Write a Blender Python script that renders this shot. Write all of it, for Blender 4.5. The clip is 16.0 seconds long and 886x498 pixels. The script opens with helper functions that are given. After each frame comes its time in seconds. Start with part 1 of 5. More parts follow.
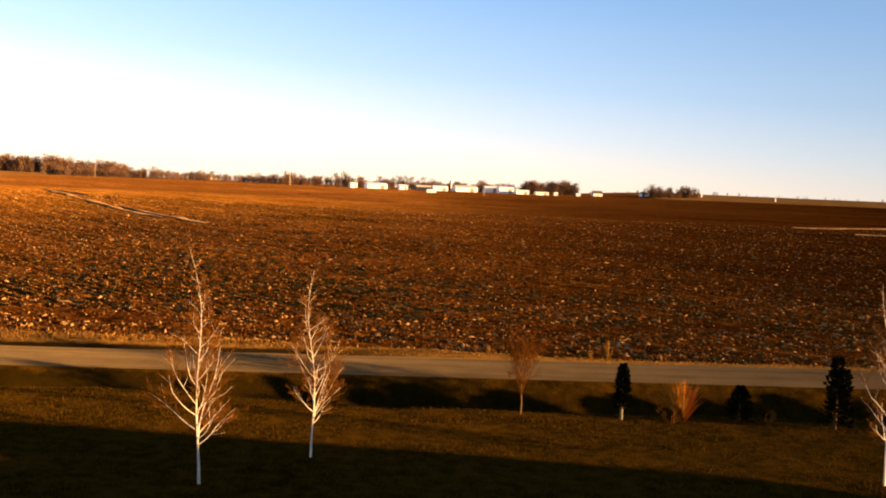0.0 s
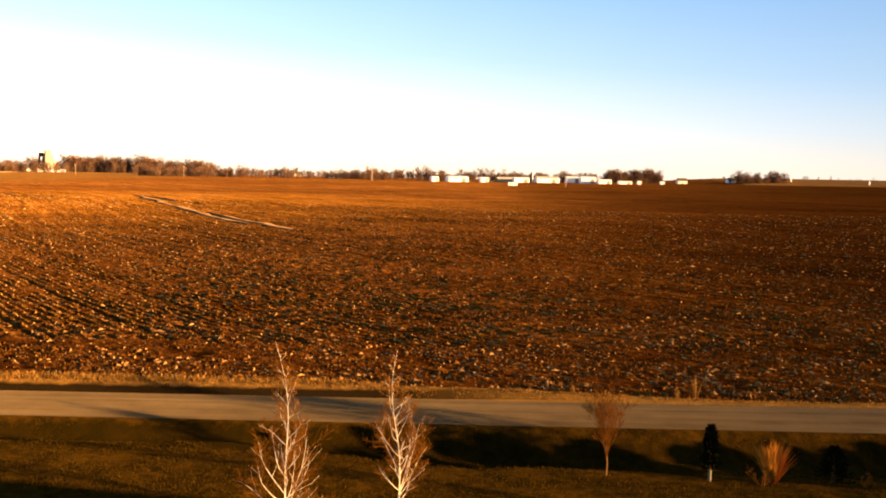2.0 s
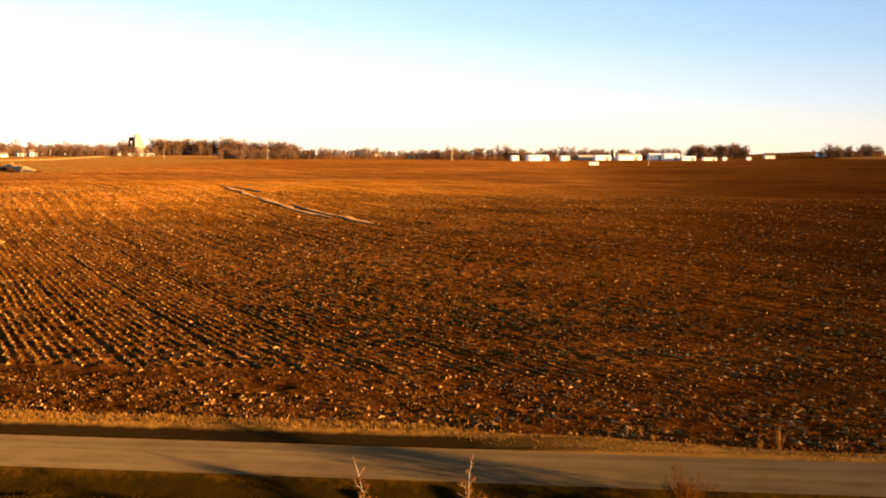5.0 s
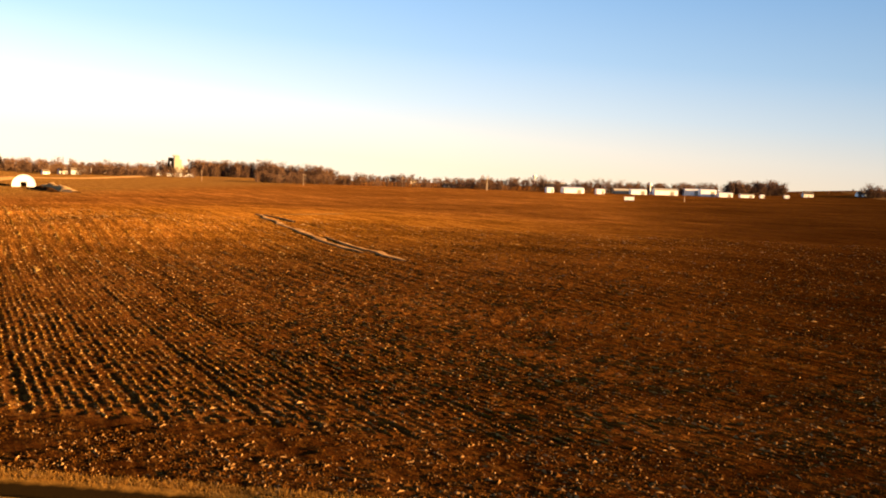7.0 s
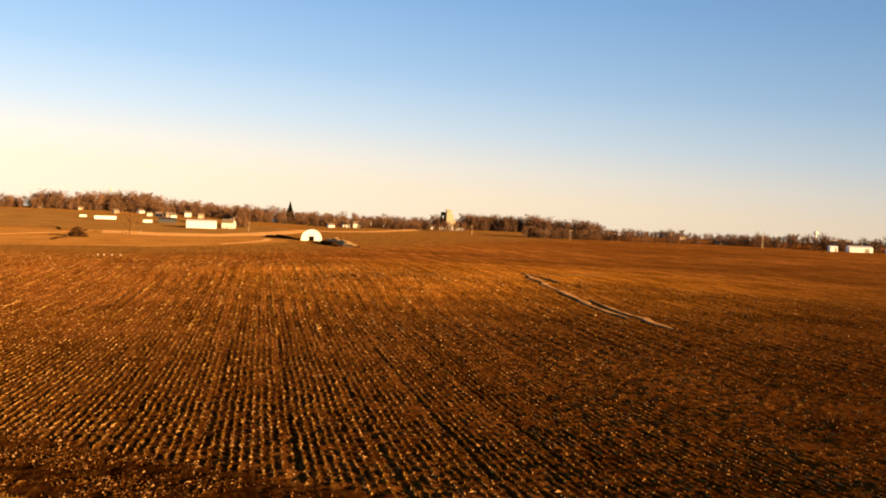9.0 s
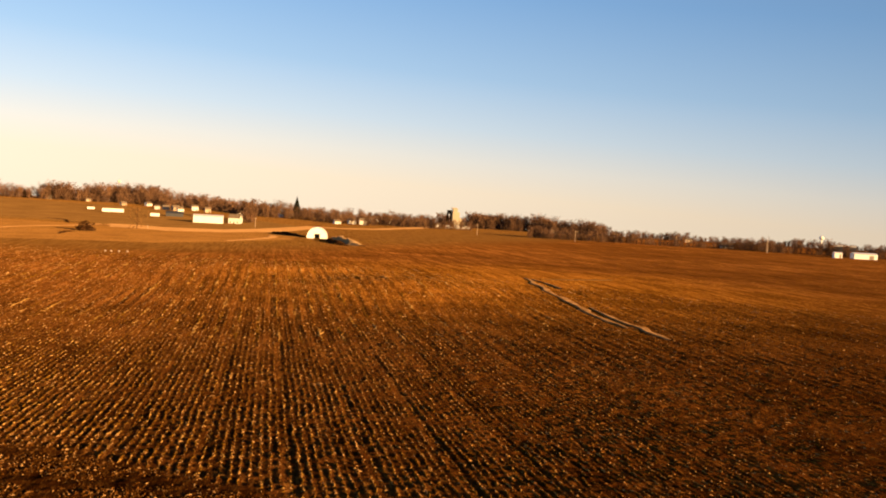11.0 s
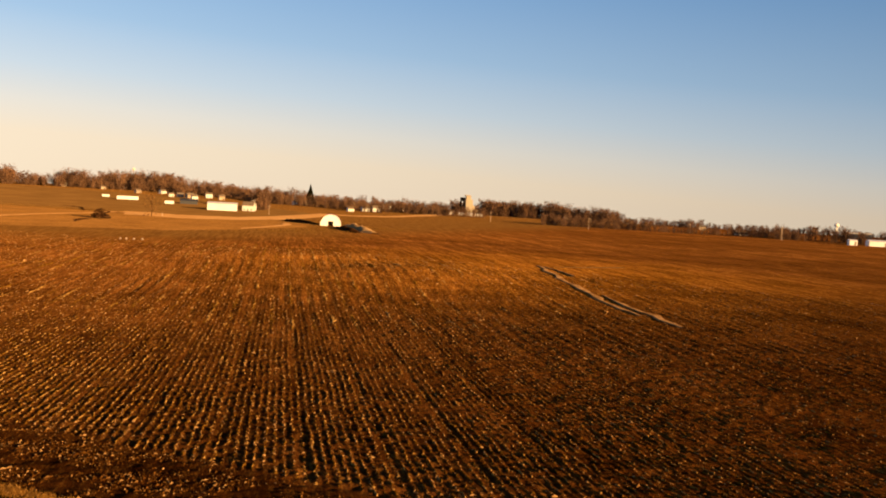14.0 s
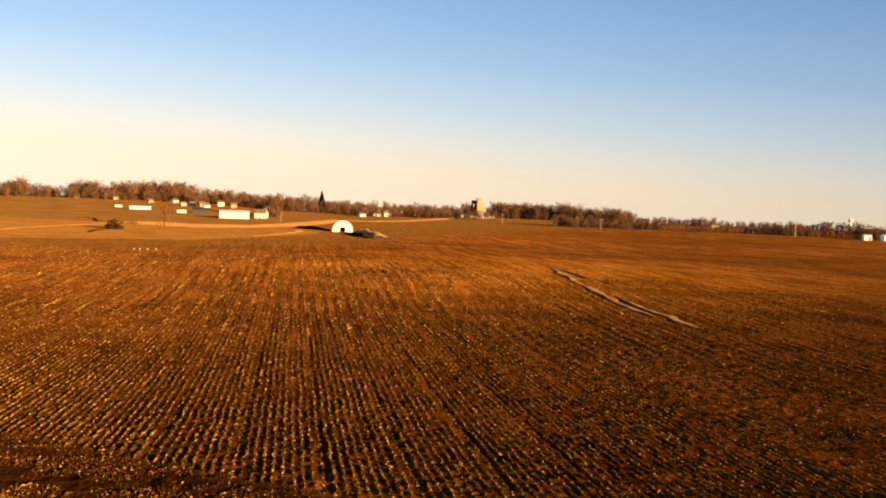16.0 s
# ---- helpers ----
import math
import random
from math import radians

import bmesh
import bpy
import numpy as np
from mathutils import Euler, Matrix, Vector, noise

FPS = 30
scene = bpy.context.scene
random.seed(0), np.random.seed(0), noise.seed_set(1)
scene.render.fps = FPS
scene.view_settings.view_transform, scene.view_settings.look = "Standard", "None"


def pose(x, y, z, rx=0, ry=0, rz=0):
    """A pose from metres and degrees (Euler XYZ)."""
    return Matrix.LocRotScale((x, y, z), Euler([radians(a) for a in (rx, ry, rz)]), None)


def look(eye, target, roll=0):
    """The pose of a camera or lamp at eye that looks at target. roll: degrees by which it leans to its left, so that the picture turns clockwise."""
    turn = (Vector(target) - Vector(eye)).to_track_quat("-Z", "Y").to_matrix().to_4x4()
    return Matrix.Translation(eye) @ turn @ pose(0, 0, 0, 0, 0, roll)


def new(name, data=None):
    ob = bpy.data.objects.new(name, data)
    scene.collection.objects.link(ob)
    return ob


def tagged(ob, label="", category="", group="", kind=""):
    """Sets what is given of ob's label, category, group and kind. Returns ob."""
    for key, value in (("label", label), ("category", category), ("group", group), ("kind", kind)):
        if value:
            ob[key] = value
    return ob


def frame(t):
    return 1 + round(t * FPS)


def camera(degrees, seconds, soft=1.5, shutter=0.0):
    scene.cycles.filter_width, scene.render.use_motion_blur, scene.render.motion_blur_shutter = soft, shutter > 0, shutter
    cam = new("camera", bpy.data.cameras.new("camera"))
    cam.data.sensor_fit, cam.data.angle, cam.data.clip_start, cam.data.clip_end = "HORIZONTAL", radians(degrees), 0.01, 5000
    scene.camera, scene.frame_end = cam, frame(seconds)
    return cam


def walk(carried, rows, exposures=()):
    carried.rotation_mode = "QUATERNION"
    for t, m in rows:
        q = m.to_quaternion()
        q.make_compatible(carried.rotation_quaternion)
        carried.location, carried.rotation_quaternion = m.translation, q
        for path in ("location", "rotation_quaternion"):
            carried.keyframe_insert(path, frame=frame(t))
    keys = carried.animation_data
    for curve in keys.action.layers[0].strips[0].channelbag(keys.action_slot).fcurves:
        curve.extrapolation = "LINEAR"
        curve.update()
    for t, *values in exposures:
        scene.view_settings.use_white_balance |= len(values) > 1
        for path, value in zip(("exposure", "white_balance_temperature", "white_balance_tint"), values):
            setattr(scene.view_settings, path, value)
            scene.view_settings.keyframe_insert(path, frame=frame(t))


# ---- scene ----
cam = camera(49.1, 16.0, soft=1.9)
PATH = [
    (0, (1.472, 4.555, 9.188), (1.626, 6.745, 9.044), 2.4),
    (0.5, (1.498, 4.602, 9.914), (1.605, 6.791, 9.716), 1.5),
    (1, (1.477, 4.665, 10.65), (1.554, 6.853, 10.441), 1.1),
    (1.5, (1.478, 4.791, 11.543), (1.496, 6.986, 11.388), 1.8),
    (2, (1.439, 4.752, 12.163), (1.407, 6.945, 11.99), 1),
    (2.5, (1.402, 4.571, 12.926), (1.336, 6.758, 12.695), -0.4),
    (3, (1.402, 4.691, 13.897), (1.312, 6.869, 13.607), 0.5),
    (3.5, (1.47, 4.777, 14.501), (1.337, 6.968, 14.343), 0.8),
    (4, (1.511, 4.856, 15.016), (1.346, 7.046, 14.904), 1.4),
    (4.5, (1.559, 4.891, 15.644), (1.383, 7.075, 15.442), 2.4),
    (5, (1.588, 4.99, 16.459), (1.374, 7.167, 16.229), 0.1),
    (5.2, (1.618, 5.052, 16.699), (1.396, 7.234, 16.533), 1.1),
    (7.3, (1.87, 6.075, 19.73), (1.569, 8.248, 19.558), 1.4),
    (7.5, (1.87, 6.21, 19.921), (1.562, 8.382, 19.753), 1.2),
    (8, (1.616, 6.377, 20.782), (1.267, 8.542, 20.598), -1),
    (8.5, (1.444, 6.426, 21.641), (0.615, 8.459, 21.501), 0),
    (9, (1.804, 6.86, 22.381), (0.933, 8.88, 22.308), 2),
    (9.2, (1.795, 6.795, 22.591), (0.925, 8.813, 22.482), 1.4),
    (11.3, (4.08, 3.908, 25.606), (3.195, 5.921, 25.537), 3.2),
    (11.5, (4.088, 3.76, 25.701), (3.187, 5.765, 25.647), 2.2),
    (12, (4.247, 3.61, 25.506), (3.35, 5.617, 25.39), 0.5),
    (12.5, (4.114, 3.827, 25.738), (3.199, 5.821, 25.583), 0.5),
    (13, (4.134, 3.937, 25.981), (3.208, 5.931, 25.892), 2),
    (13.5, (4.162, 3.815, 25.978), (3.213, 5.8, 25.917), 1.9),
    (14, (4.425, 3.515, 25.523), (3.516, 5.516, 25.41), 3),
    (14.5, (4.213, 3.387, 25.496), (3.267, 5.369, 25.37), 1.6),
    (15, (4.101, 3.613, 25.768), (3.145, 5.591, 25.644), 0.7),
    (15.5, (4.136, 3.575, 25.834), (3.199, 5.559, 25.676), 0.1),
    (16, (4.077, 3.653, 25.991), (3.143, 5.642, 25.884), 1.8),
]
walk(cam, [(t, look(eye, target, roll)) for t, eye, target, roll in PATH],
     [(t, e, *((6620, 26) if t < 2 else (6550, 22) if t <= 5 else (6350, 21))) for t, e in ((0, 2.32), (1, 2.42), (1.5, 2.46), (2.5, 2.48), (3, 2.76), (3.5, 2.54), (4, 1.75), (4.5, 2.07), (5, 2.36), (7.5, 1.95), (8.5, 1.8), (9, 1.52), (11.5, 1.4), (12, 1.28), (13.5, 1.38), (14, 1.22), (14.5, 1.22), (15.2, 1.32), (16, 1.48))])


# ---- sky, sun ----
SUN_AZ, SUN_EL = 112.0, 7.5   # degrees clockwise from +y; above the horizon
world = bpy.data.worlds.new("sky")
scene.world = world
world.use_nodes = True
sky = world.node_tree.nodes.new("ShaderNodeTexSky")
sky.sky_type, sky.sun_disc = "NISHITA", False
sky.sun_elevation, sky.sun_rotation = radians(SUN_EL), radians(SUN_AZ)
sky.altitude, sky.air_density, sky.dust_density, sky.ozone_density = 200, 1.0, 0.6, 2.5
wn, wl = world.node_tree.nodes, world.node_tree.links
height = wn.new("ShaderNodeSeparateXYZ")
wl.new(wn.new("ShaderNodeTexCoord").outputs["Generated"], height.inputs[0])
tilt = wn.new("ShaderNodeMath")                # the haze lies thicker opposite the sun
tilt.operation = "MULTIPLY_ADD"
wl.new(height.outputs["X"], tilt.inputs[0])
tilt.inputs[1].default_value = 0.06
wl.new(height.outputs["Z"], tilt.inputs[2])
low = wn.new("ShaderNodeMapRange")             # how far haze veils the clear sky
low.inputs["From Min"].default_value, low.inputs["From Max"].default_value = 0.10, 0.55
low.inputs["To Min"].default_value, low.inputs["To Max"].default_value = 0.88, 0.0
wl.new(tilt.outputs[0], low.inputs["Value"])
span = wn.new("ShaderNodeMapRange")
span.inputs["From Min"].default_value, span.inputs["From Max"].default_value = 0.0, 0.4
wl.new(tilt.outputs[0], span.inputs["Value"])
haze = wn.new("ShaderNodeValToRGB")            # cream at the horizon, paling into blue
for k, (p, c) in enumerate([(0.0, (6.2, 5.3, 3.6)), (0.075, (5.4, 5.25, 4.25)), (0.16, (4.0, 4.8, 4.85)), (0.29, (2.55, 3.95, 4.95)), (0.5, (1.55, 3.15, 4.95)), (1.0, (1.0, 2.2, 4.2))]):
    e = haze.color_ramp.elements[k] if k < 2 else haze.color_ramp.elements.new(p)
    e.position, e.color = p, (*(v / 7 for v in c), 1)
wl.new(span.outputs[0], haze.inputs[0])
scaled = wn.new("ShaderNodeVectorMath")
scaled.operation = "SCALE"
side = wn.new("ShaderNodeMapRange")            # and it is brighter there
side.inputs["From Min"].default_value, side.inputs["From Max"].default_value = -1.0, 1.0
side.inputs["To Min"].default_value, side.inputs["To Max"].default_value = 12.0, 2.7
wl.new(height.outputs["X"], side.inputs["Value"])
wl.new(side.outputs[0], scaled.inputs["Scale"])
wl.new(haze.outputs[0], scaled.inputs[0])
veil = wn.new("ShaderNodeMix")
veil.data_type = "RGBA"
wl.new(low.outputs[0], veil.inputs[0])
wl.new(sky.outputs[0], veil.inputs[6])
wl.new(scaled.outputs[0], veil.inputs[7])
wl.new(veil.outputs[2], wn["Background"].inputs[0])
world.node_tree.nodes["Background"].inputs[1].default_value = 0.045
sun_data = bpy.data.lights.new("sun", "SUN")
sun_data.energy, sun_data.angle, sun_data.color = 5.0, radians(0.5), (1.0, 0.60, 0.20)
to_sun = Vector((math.sin(radians(SUN_AZ)) * math.cos(radians(SUN_EL)), math.cos(radians(SUN_AZ)) * math.cos(radians(SUN_EL)), math.sin(radians(SUN_EL))))
sun = new("sun", sun_data)
sun.matrix_world = look(to_sun * 100, (0, 0, 0))

# ---- materials ----
def material(name, rough=0.9, metal=0.0):
    m = bpy.data.materials.new(name)
    m.use_nodes = True
    b = m.node_tree.nodes["Principled BSDF"]
    b.inputs["Roughness"].default_value, b.inputs["Metallic"].default_value = rough, metal
    b.inputs["Specular IOR Level"].default_value = 0.25 if rough < 0.85 else 0.0
    b.inputs["Diffuse Roughness"].default_value = 1.0 if rough > 0.85 else 0.0
    return m, m.node_tree.nodes, m.node_tree.links, b


def noise_node(nodes, links, scale, detail=4.0, vector=None, rough=0.6):
    n = nodes.new("ShaderNodeTexNoise")
    n.inputs["Scale"].default_value, n.inputs["Detail"].default_value, n.inputs["Roughness"].default_value = scale, detail, rough
    if vector is None:
        vector = nodes.new("ShaderNodeNewGeometry").outputs["Position"]
    links.new(vector, n.inputs["Vector"])
    return n.outputs["Fac"]


def ramp(nodes, links, fac, stops):
    r = nodes.new("ShaderNodeValToRGB")
    while len(r.color_ramp.elements) < len(stops):
        r.color_ramp.elements.new(0.5)
    for e, (p, c) in zip(r.color_ramp.elements, stops):
        e.position, e.color = p, (*c, 1)
    links.new(fac, r.inputs[0])
    return r.outputs[0]


def mix(nodes, links, a, b, fac, kind="MIX"):
    n = nodes.new("ShaderNodeMix")
    n.data_type, n.blend_type = "RGBA", kind
    for sock, v in ((n.inputs[0], fac), (n.inputs[6], a), (n.inputs[7], b)):
        if isinstance(v, (int, float)):
            sock.default_value = v
        elif isinstance(v, tuple):
            sock.default_value = (*v, 1)
        else:
            links.new(v, sock)
    return n.outputs[2]


def bump(nodes, links, b, fac, dist, strength=1.0):
    n = nodes.new("ShaderNodeBump")
    n.inputs["Strength"].default_value, n.inputs["Distance"].default_value = strength, dist
    links.new(fac, n.inputs["Height"])
    links.new(n.outputs[0], b.inputs["Normal"])


def mottled(name, c1, c2, scale, fine, rough=0.9, bump_m=0.0, metal=0.0, per_object=0.0):
    """A surface of two colours, in patches of 1/scale metres and a finer grain."""
    m, N, L, b = material(name, rough, metal)
    big, small = noise_node(N, L, scale), noise_node(N, L, fine)
    col = mix(N, L, ramp(N, L, big, [(0.35, c1), (0.65, c2)]), ramp(N, L, small, [(0.3, c1), (0.7, c2)]), 0.5)
    if per_object:
        info = N.new("ShaderNodeObjectInfo")
        shade = ramp(N, L, info.outputs["Random"], [(0.0, (1 - per_object,) * 3), (1.0, (1.0, 1.0, 1.0))])
        col = mix(N, L, col, shade, 1.0, "MULTIPLY")
    L.new(col, b.inputs["Base Color"])
    if bump_m:
        bump(N, L, b, small, bump_m)
    return m


def island_mottled(name, stops, rough=0.9, crowns=False, field=False):
    """Each loose piece has a colour of its own."""
    m, N, L, b = material(name, rough)
    g = N.new("ShaderNodeNewGeometry")
    col = ramp(N, L, g.outputs["Random Per Island"], stops)
    col = mix(N, L, col, noise_node(N, L, 9.0), 0.3, "OVERLAY")
    if crowns:                                   # each crown has its own tone
        col = mix(N, L, col, ramp(N, L, noise_node(N, L, 0.07, 2), [(0.36, (0.62, 0.60, 0.62)), (0.5, (0.95, 0.92, 0.9)), (0.64, (1.35, 1.25, 1.15))]), 1.0, "MULTIPLY")
    if field:                                    # scraps take the soil's painted falloff at about half strength
        pos = N.new("ShaderNodeNewGeometry").outputs["Position"]
        col = painted_falloff(N, L, col, pos, noise_node(N, L, 0.03, 3, pos), 0.55)
    L.new(col, b.inputs["Base Color"])
    return m


ROW_AZ = radians(34.0)          # the crop rows run this far to the left of +y
ROW_STEP = 1.0
ROW_DIR, ROW_ACROSS = (-math.sin(ROW_AZ), math.cos(ROW_AZ)), (math.cos(ROW_AZ), math.sin(ROW_AZ))


def painted_falloff(N, L, col, pos, patches, share=1.0):
    """Light falloff painted into soil colour: darker low and east, lighter up the slopes."""
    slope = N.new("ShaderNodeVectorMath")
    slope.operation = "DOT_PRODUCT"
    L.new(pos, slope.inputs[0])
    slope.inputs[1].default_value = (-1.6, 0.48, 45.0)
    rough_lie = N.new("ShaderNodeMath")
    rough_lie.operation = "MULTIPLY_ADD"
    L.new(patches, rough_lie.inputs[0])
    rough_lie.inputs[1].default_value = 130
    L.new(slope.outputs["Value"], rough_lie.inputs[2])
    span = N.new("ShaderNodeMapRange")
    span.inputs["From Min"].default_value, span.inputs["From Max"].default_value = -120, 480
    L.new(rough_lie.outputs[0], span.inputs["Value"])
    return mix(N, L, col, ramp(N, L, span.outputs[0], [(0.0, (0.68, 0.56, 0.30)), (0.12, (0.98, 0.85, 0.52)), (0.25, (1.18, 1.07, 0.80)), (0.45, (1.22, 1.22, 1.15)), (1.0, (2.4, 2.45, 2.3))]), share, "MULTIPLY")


def soil_material():
    m, N, L, b = material("tilled_soil", 0.95)
    pos = N.new("ShaderNodeNewGeometry").outputs["Position"]
    turn = N.new("ShaderNodeMapping")
    turn.inputs["Rotation"].default_value = (0, 0, -ROW_AZ)
    L.new(pos, turn.inputs["Vector"])
    along = N.new("ShaderNodeMapping")
    along.inputs["Scale"].default_value = (1.0, 0.16, 1.0)
    L.new(turn.outputs[0], along.inputs["Vector"])
    long_streak = N.new("ShaderNodeMapping")
    long_streak.inputs["Scale"].default_value = (1.0, 0.05, 1.0)
    L.new(turn.outputs[0], long_streak.inputs["Vector"])
    patches = noise_node(N, L, 0.03, 3, pos)
    streaks = noise_node(N, L, 0.75, 3, long_streak.outputs[0], 0.65)
    residue = noise_node(N, L, 2.2, 5, along.outputs[0], 0.7)
    grain = noise_node(N, L, 4.5, 5, pos, 0.7)
    far_streak = noise_node(N, L, 0.28, 3, long_streak.outputs[0], 0.6)
    base = ramp(N, L, patches, [(0.3, (0.051, 0.0175, 0.0036)), (0.7, (0.082, 0.0292, 0.0066))])
    straw = ramp(N, L, residue, [(0.50, (0.0, 0.0, 0.0)), (0.68, (1.0, 1.0, 1.0))])
    col = mix(N, L, base, (0.178, 0.080, 0.017), straw)
    col = mix(N, L, col, ramp(N, L, streaks, [(0.35, (0.56, 0.53, 0.50)), (0.62, (1.2, 1.2, 1.2))]), 0.85, "MULTIPLY")
    col = mix(N, L, col, ramp(N, L, far_streak, [(0.38, (0.66, 0.64, 0.62)), (0.60, (1.25, 1.25, 1.25))]), 0.7, "MULTIPLY")
    col = mix(N, L, col, ramp(N, L, grain, [(0.3, (0.68, 0.67, 0.66)), (0.65, (1.22, 1.22, 1.22))]), 0.7, "MULTIPLY")
    col = painted_falloff(N, L, col, pos, patches)
    work = N.new("ShaderNodeSeparateXYZ")        # the headland along the road is darker
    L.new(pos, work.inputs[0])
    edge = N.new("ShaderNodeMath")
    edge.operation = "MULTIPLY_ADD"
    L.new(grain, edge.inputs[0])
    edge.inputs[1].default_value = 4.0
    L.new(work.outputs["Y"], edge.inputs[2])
    headland_tone = N.new("ShaderNodeMapRange")
    headland_tone.inputs["From Min"].default_value, headland_tone.inputs["From Max"].default_value = 79, 84
    L.new(edge.outputs[0], headland_tone.inputs["Value"])
    east_share = N.new("ShaderNodeMapRange")          # less so towards the east
    east_share.inputs["From Min"].default_value, east_share.inputs["From Max"].default_value = -32, -12
    east_share.inputs["To Min"].default_value, east_share.inputs["To Max"].default_value = 1.0, 0.4
    L.new(work.outputs["X"], east_share.inputs["Value"])
    col = mix(N, L, col, ramp(N, L, headland_tone.outputs[0], [(0.0, (0.45, 0.43, 0.42)), (1.0, (1.0, 1.0, 1.0))]), east_share.outputs[0], "MULTIPLY")
    wet = N.new("ShaderNodeMapping")             # a wet black patch beside the reeds
    wet.inputs["Location"].default_value = (46 / 13, -63.6 / 1.9, 0)
    wet.inputs["Scale"].default_value = (1 / 13, 1 / 1.9, 0)
    L.new(pos, wet.inputs["Vector"])
    size = N.new("ShaderNodeVectorMath")
    size.operation = "LENGTH"
    L.new(wet.outputs[0], size.inputs[0])
    shore = N.new("ShaderNodeMath")
    shore.operation = "MULTIPLY_ADD"
    L.new(grain, shore.inputs[0])
    shore.inputs[1].default_value = 0.7
    L.new(size.outputs["Value"], shore.inputs[2])
    col = mix(N, L, col, ramp(N, L, shore.outputs[0], [(0.85, (0.22, 0.19, 0.17)), (1.0, (1.0, 1.0, 1.0))]), 1.0, "MULTIPLY")
    knoll = N.new("ShaderNodeVectorMath")        # sunlight on the knoll's slope, painted as paler orange soil
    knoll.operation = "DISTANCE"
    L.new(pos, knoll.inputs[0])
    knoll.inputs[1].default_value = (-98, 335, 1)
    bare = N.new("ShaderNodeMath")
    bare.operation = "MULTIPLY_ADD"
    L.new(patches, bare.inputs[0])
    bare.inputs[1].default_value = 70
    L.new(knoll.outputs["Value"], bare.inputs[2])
    # how far the painted sunlight reaches round the knoll
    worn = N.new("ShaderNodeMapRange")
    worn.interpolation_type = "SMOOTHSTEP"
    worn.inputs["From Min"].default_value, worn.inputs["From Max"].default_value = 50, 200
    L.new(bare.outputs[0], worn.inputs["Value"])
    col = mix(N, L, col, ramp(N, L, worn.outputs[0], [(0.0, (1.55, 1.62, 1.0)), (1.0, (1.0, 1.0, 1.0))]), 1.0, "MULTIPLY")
    east_dim = N.new("ShaderNodeMapRange")        # more of the eastward light falloff, painted as darker soil
    east_dim.interpolation_type = "SMOOTHSTEP"
    east_dim.inputs["From Min"].default_value, east_dim.inputs["From Max"].default_value = -70, 90
    L.new(work.outputs["X"], east_dim.inputs["Value"])
    col = mix(N, L, col, ramp(N, L, east_dim.outputs[0], [(0.0, (0.86, 0.87, 0.82)), (0.45, (1.06, 1.06, 0.95)), (0.62, (1.06, 1.06, 0.88)), (1.0, (0.60, 0.58, 0.48))]), 1.0, "MULTIPLY")
    bands = N.new("ShaderNodeMapping")
    bands.inputs["Scale"].default_value = (0.006, 0.028, 1.0)
    L.new(pos, bands.inputs["Vector"])
    col = mix(N, L, col, ramp(N, L, noise_node(N, L, 1.0, 4, bands.outputs[0]), [(0.35, (0.68, 0.66, 0.62)), (0.62, (1.2, 1.2, 1.18))]), 0.9, "MULTIPLY")
    toward = N.new("ShaderNodeVectorMath")       # straw thickens towards the pale stubble
    toward.operation = "DOT_PRODUCT"
    L.new(pos, toward.inputs[0])
    toward.inputs[1].default_value = (-0.41, 0.91, 0)
    drift = N.new("ShaderNodeMath")
    drift.operation = "MULTIPLY_ADD"
    L.new(noise_node(N, L, 0.05, 4, pos), drift.inputs[0])
    drift.inputs[1].default_value = 90
    L.new(toward.outputs["Value"], drift.inputs[2])
    near_straw = N.new("ShaderNodeMapRange")
    near_straw.interpolation_type = "SMOOTHSTEP"
    near_straw.inputs["From Min"].default_value, near_straw.inputs["From Max"].default_value = 415, 540
    L.new(drift.outputs[0], near_straw.inputs["Value"])
    west = N.new("ShaderNodeMapRange")
    west.interpolation_type = "SMOOTHSTEP"
    west.inputs["From Min"].default_value, west.inputs["From Max"].default_value = -235, -330
    L.new(work.outputs["X"], west.inputs["Value"])
    strawy = N.new("ShaderNodeMath")
    strawy.operation = "MULTIPLY"
    L.new(near_straw.outputs[0], strawy.inputs[0])
    L.new(west.outputs[0], strawy.inputs[1])
    col = mix(N, L, col, ramp(N, L, streaks, [(0.3, (0.100, 0.046, 0.010)), (0.7, (0.195, 0.098, 0.023))]), strawy.outputs[0])
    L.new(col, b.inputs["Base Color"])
    both = N.new("ShaderNodeMath")
    both.operation = "ADD"
    L.new(grain, both.inputs[0])
    L.new(streaks, both.inputs[1])
    bump(N, L, b, both.outputs[0], 0.20, 1.0)
    return m


def lawn_material():
    m, N, L, b = material("dormant_lawn", 0.95)
    a, c, d = noise_node(N, L, 0.25, 4), noise_node(N, L, 1.6, 5), noise_node(N, L, 14.0, 4)
    col = mix(N, L, ramp(N, L, a, [(0.35, (0.022, 0.0118, 0.0010)), (0.65, (0.066, 0.031, 0.0024))]), ramp(N, L, c, [(0.38, (0.010, 0.0066, 0.0006)), (0.66, (0.088, 0.041, 0.0034))]), 0.5)
    col = mix(N, L, col, ramp(N, L, d, [(0.3, (0.5, 0.5, 0.5)), (0.7, (1.2, 1.2, 1.2))]), 0.8, "MULTIPLY")
    pos = N.new("ShaderNodeNewGeometry").outputs["Position"]
    # shade lying in the ditch, painted into the lawn colour
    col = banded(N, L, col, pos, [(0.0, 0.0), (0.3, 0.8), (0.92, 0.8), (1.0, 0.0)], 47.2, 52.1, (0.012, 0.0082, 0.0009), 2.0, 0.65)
    L.new(col, b.inputs["Base Color"])
    bump(N, L, b, d, 0.06, 0.8)
    return m


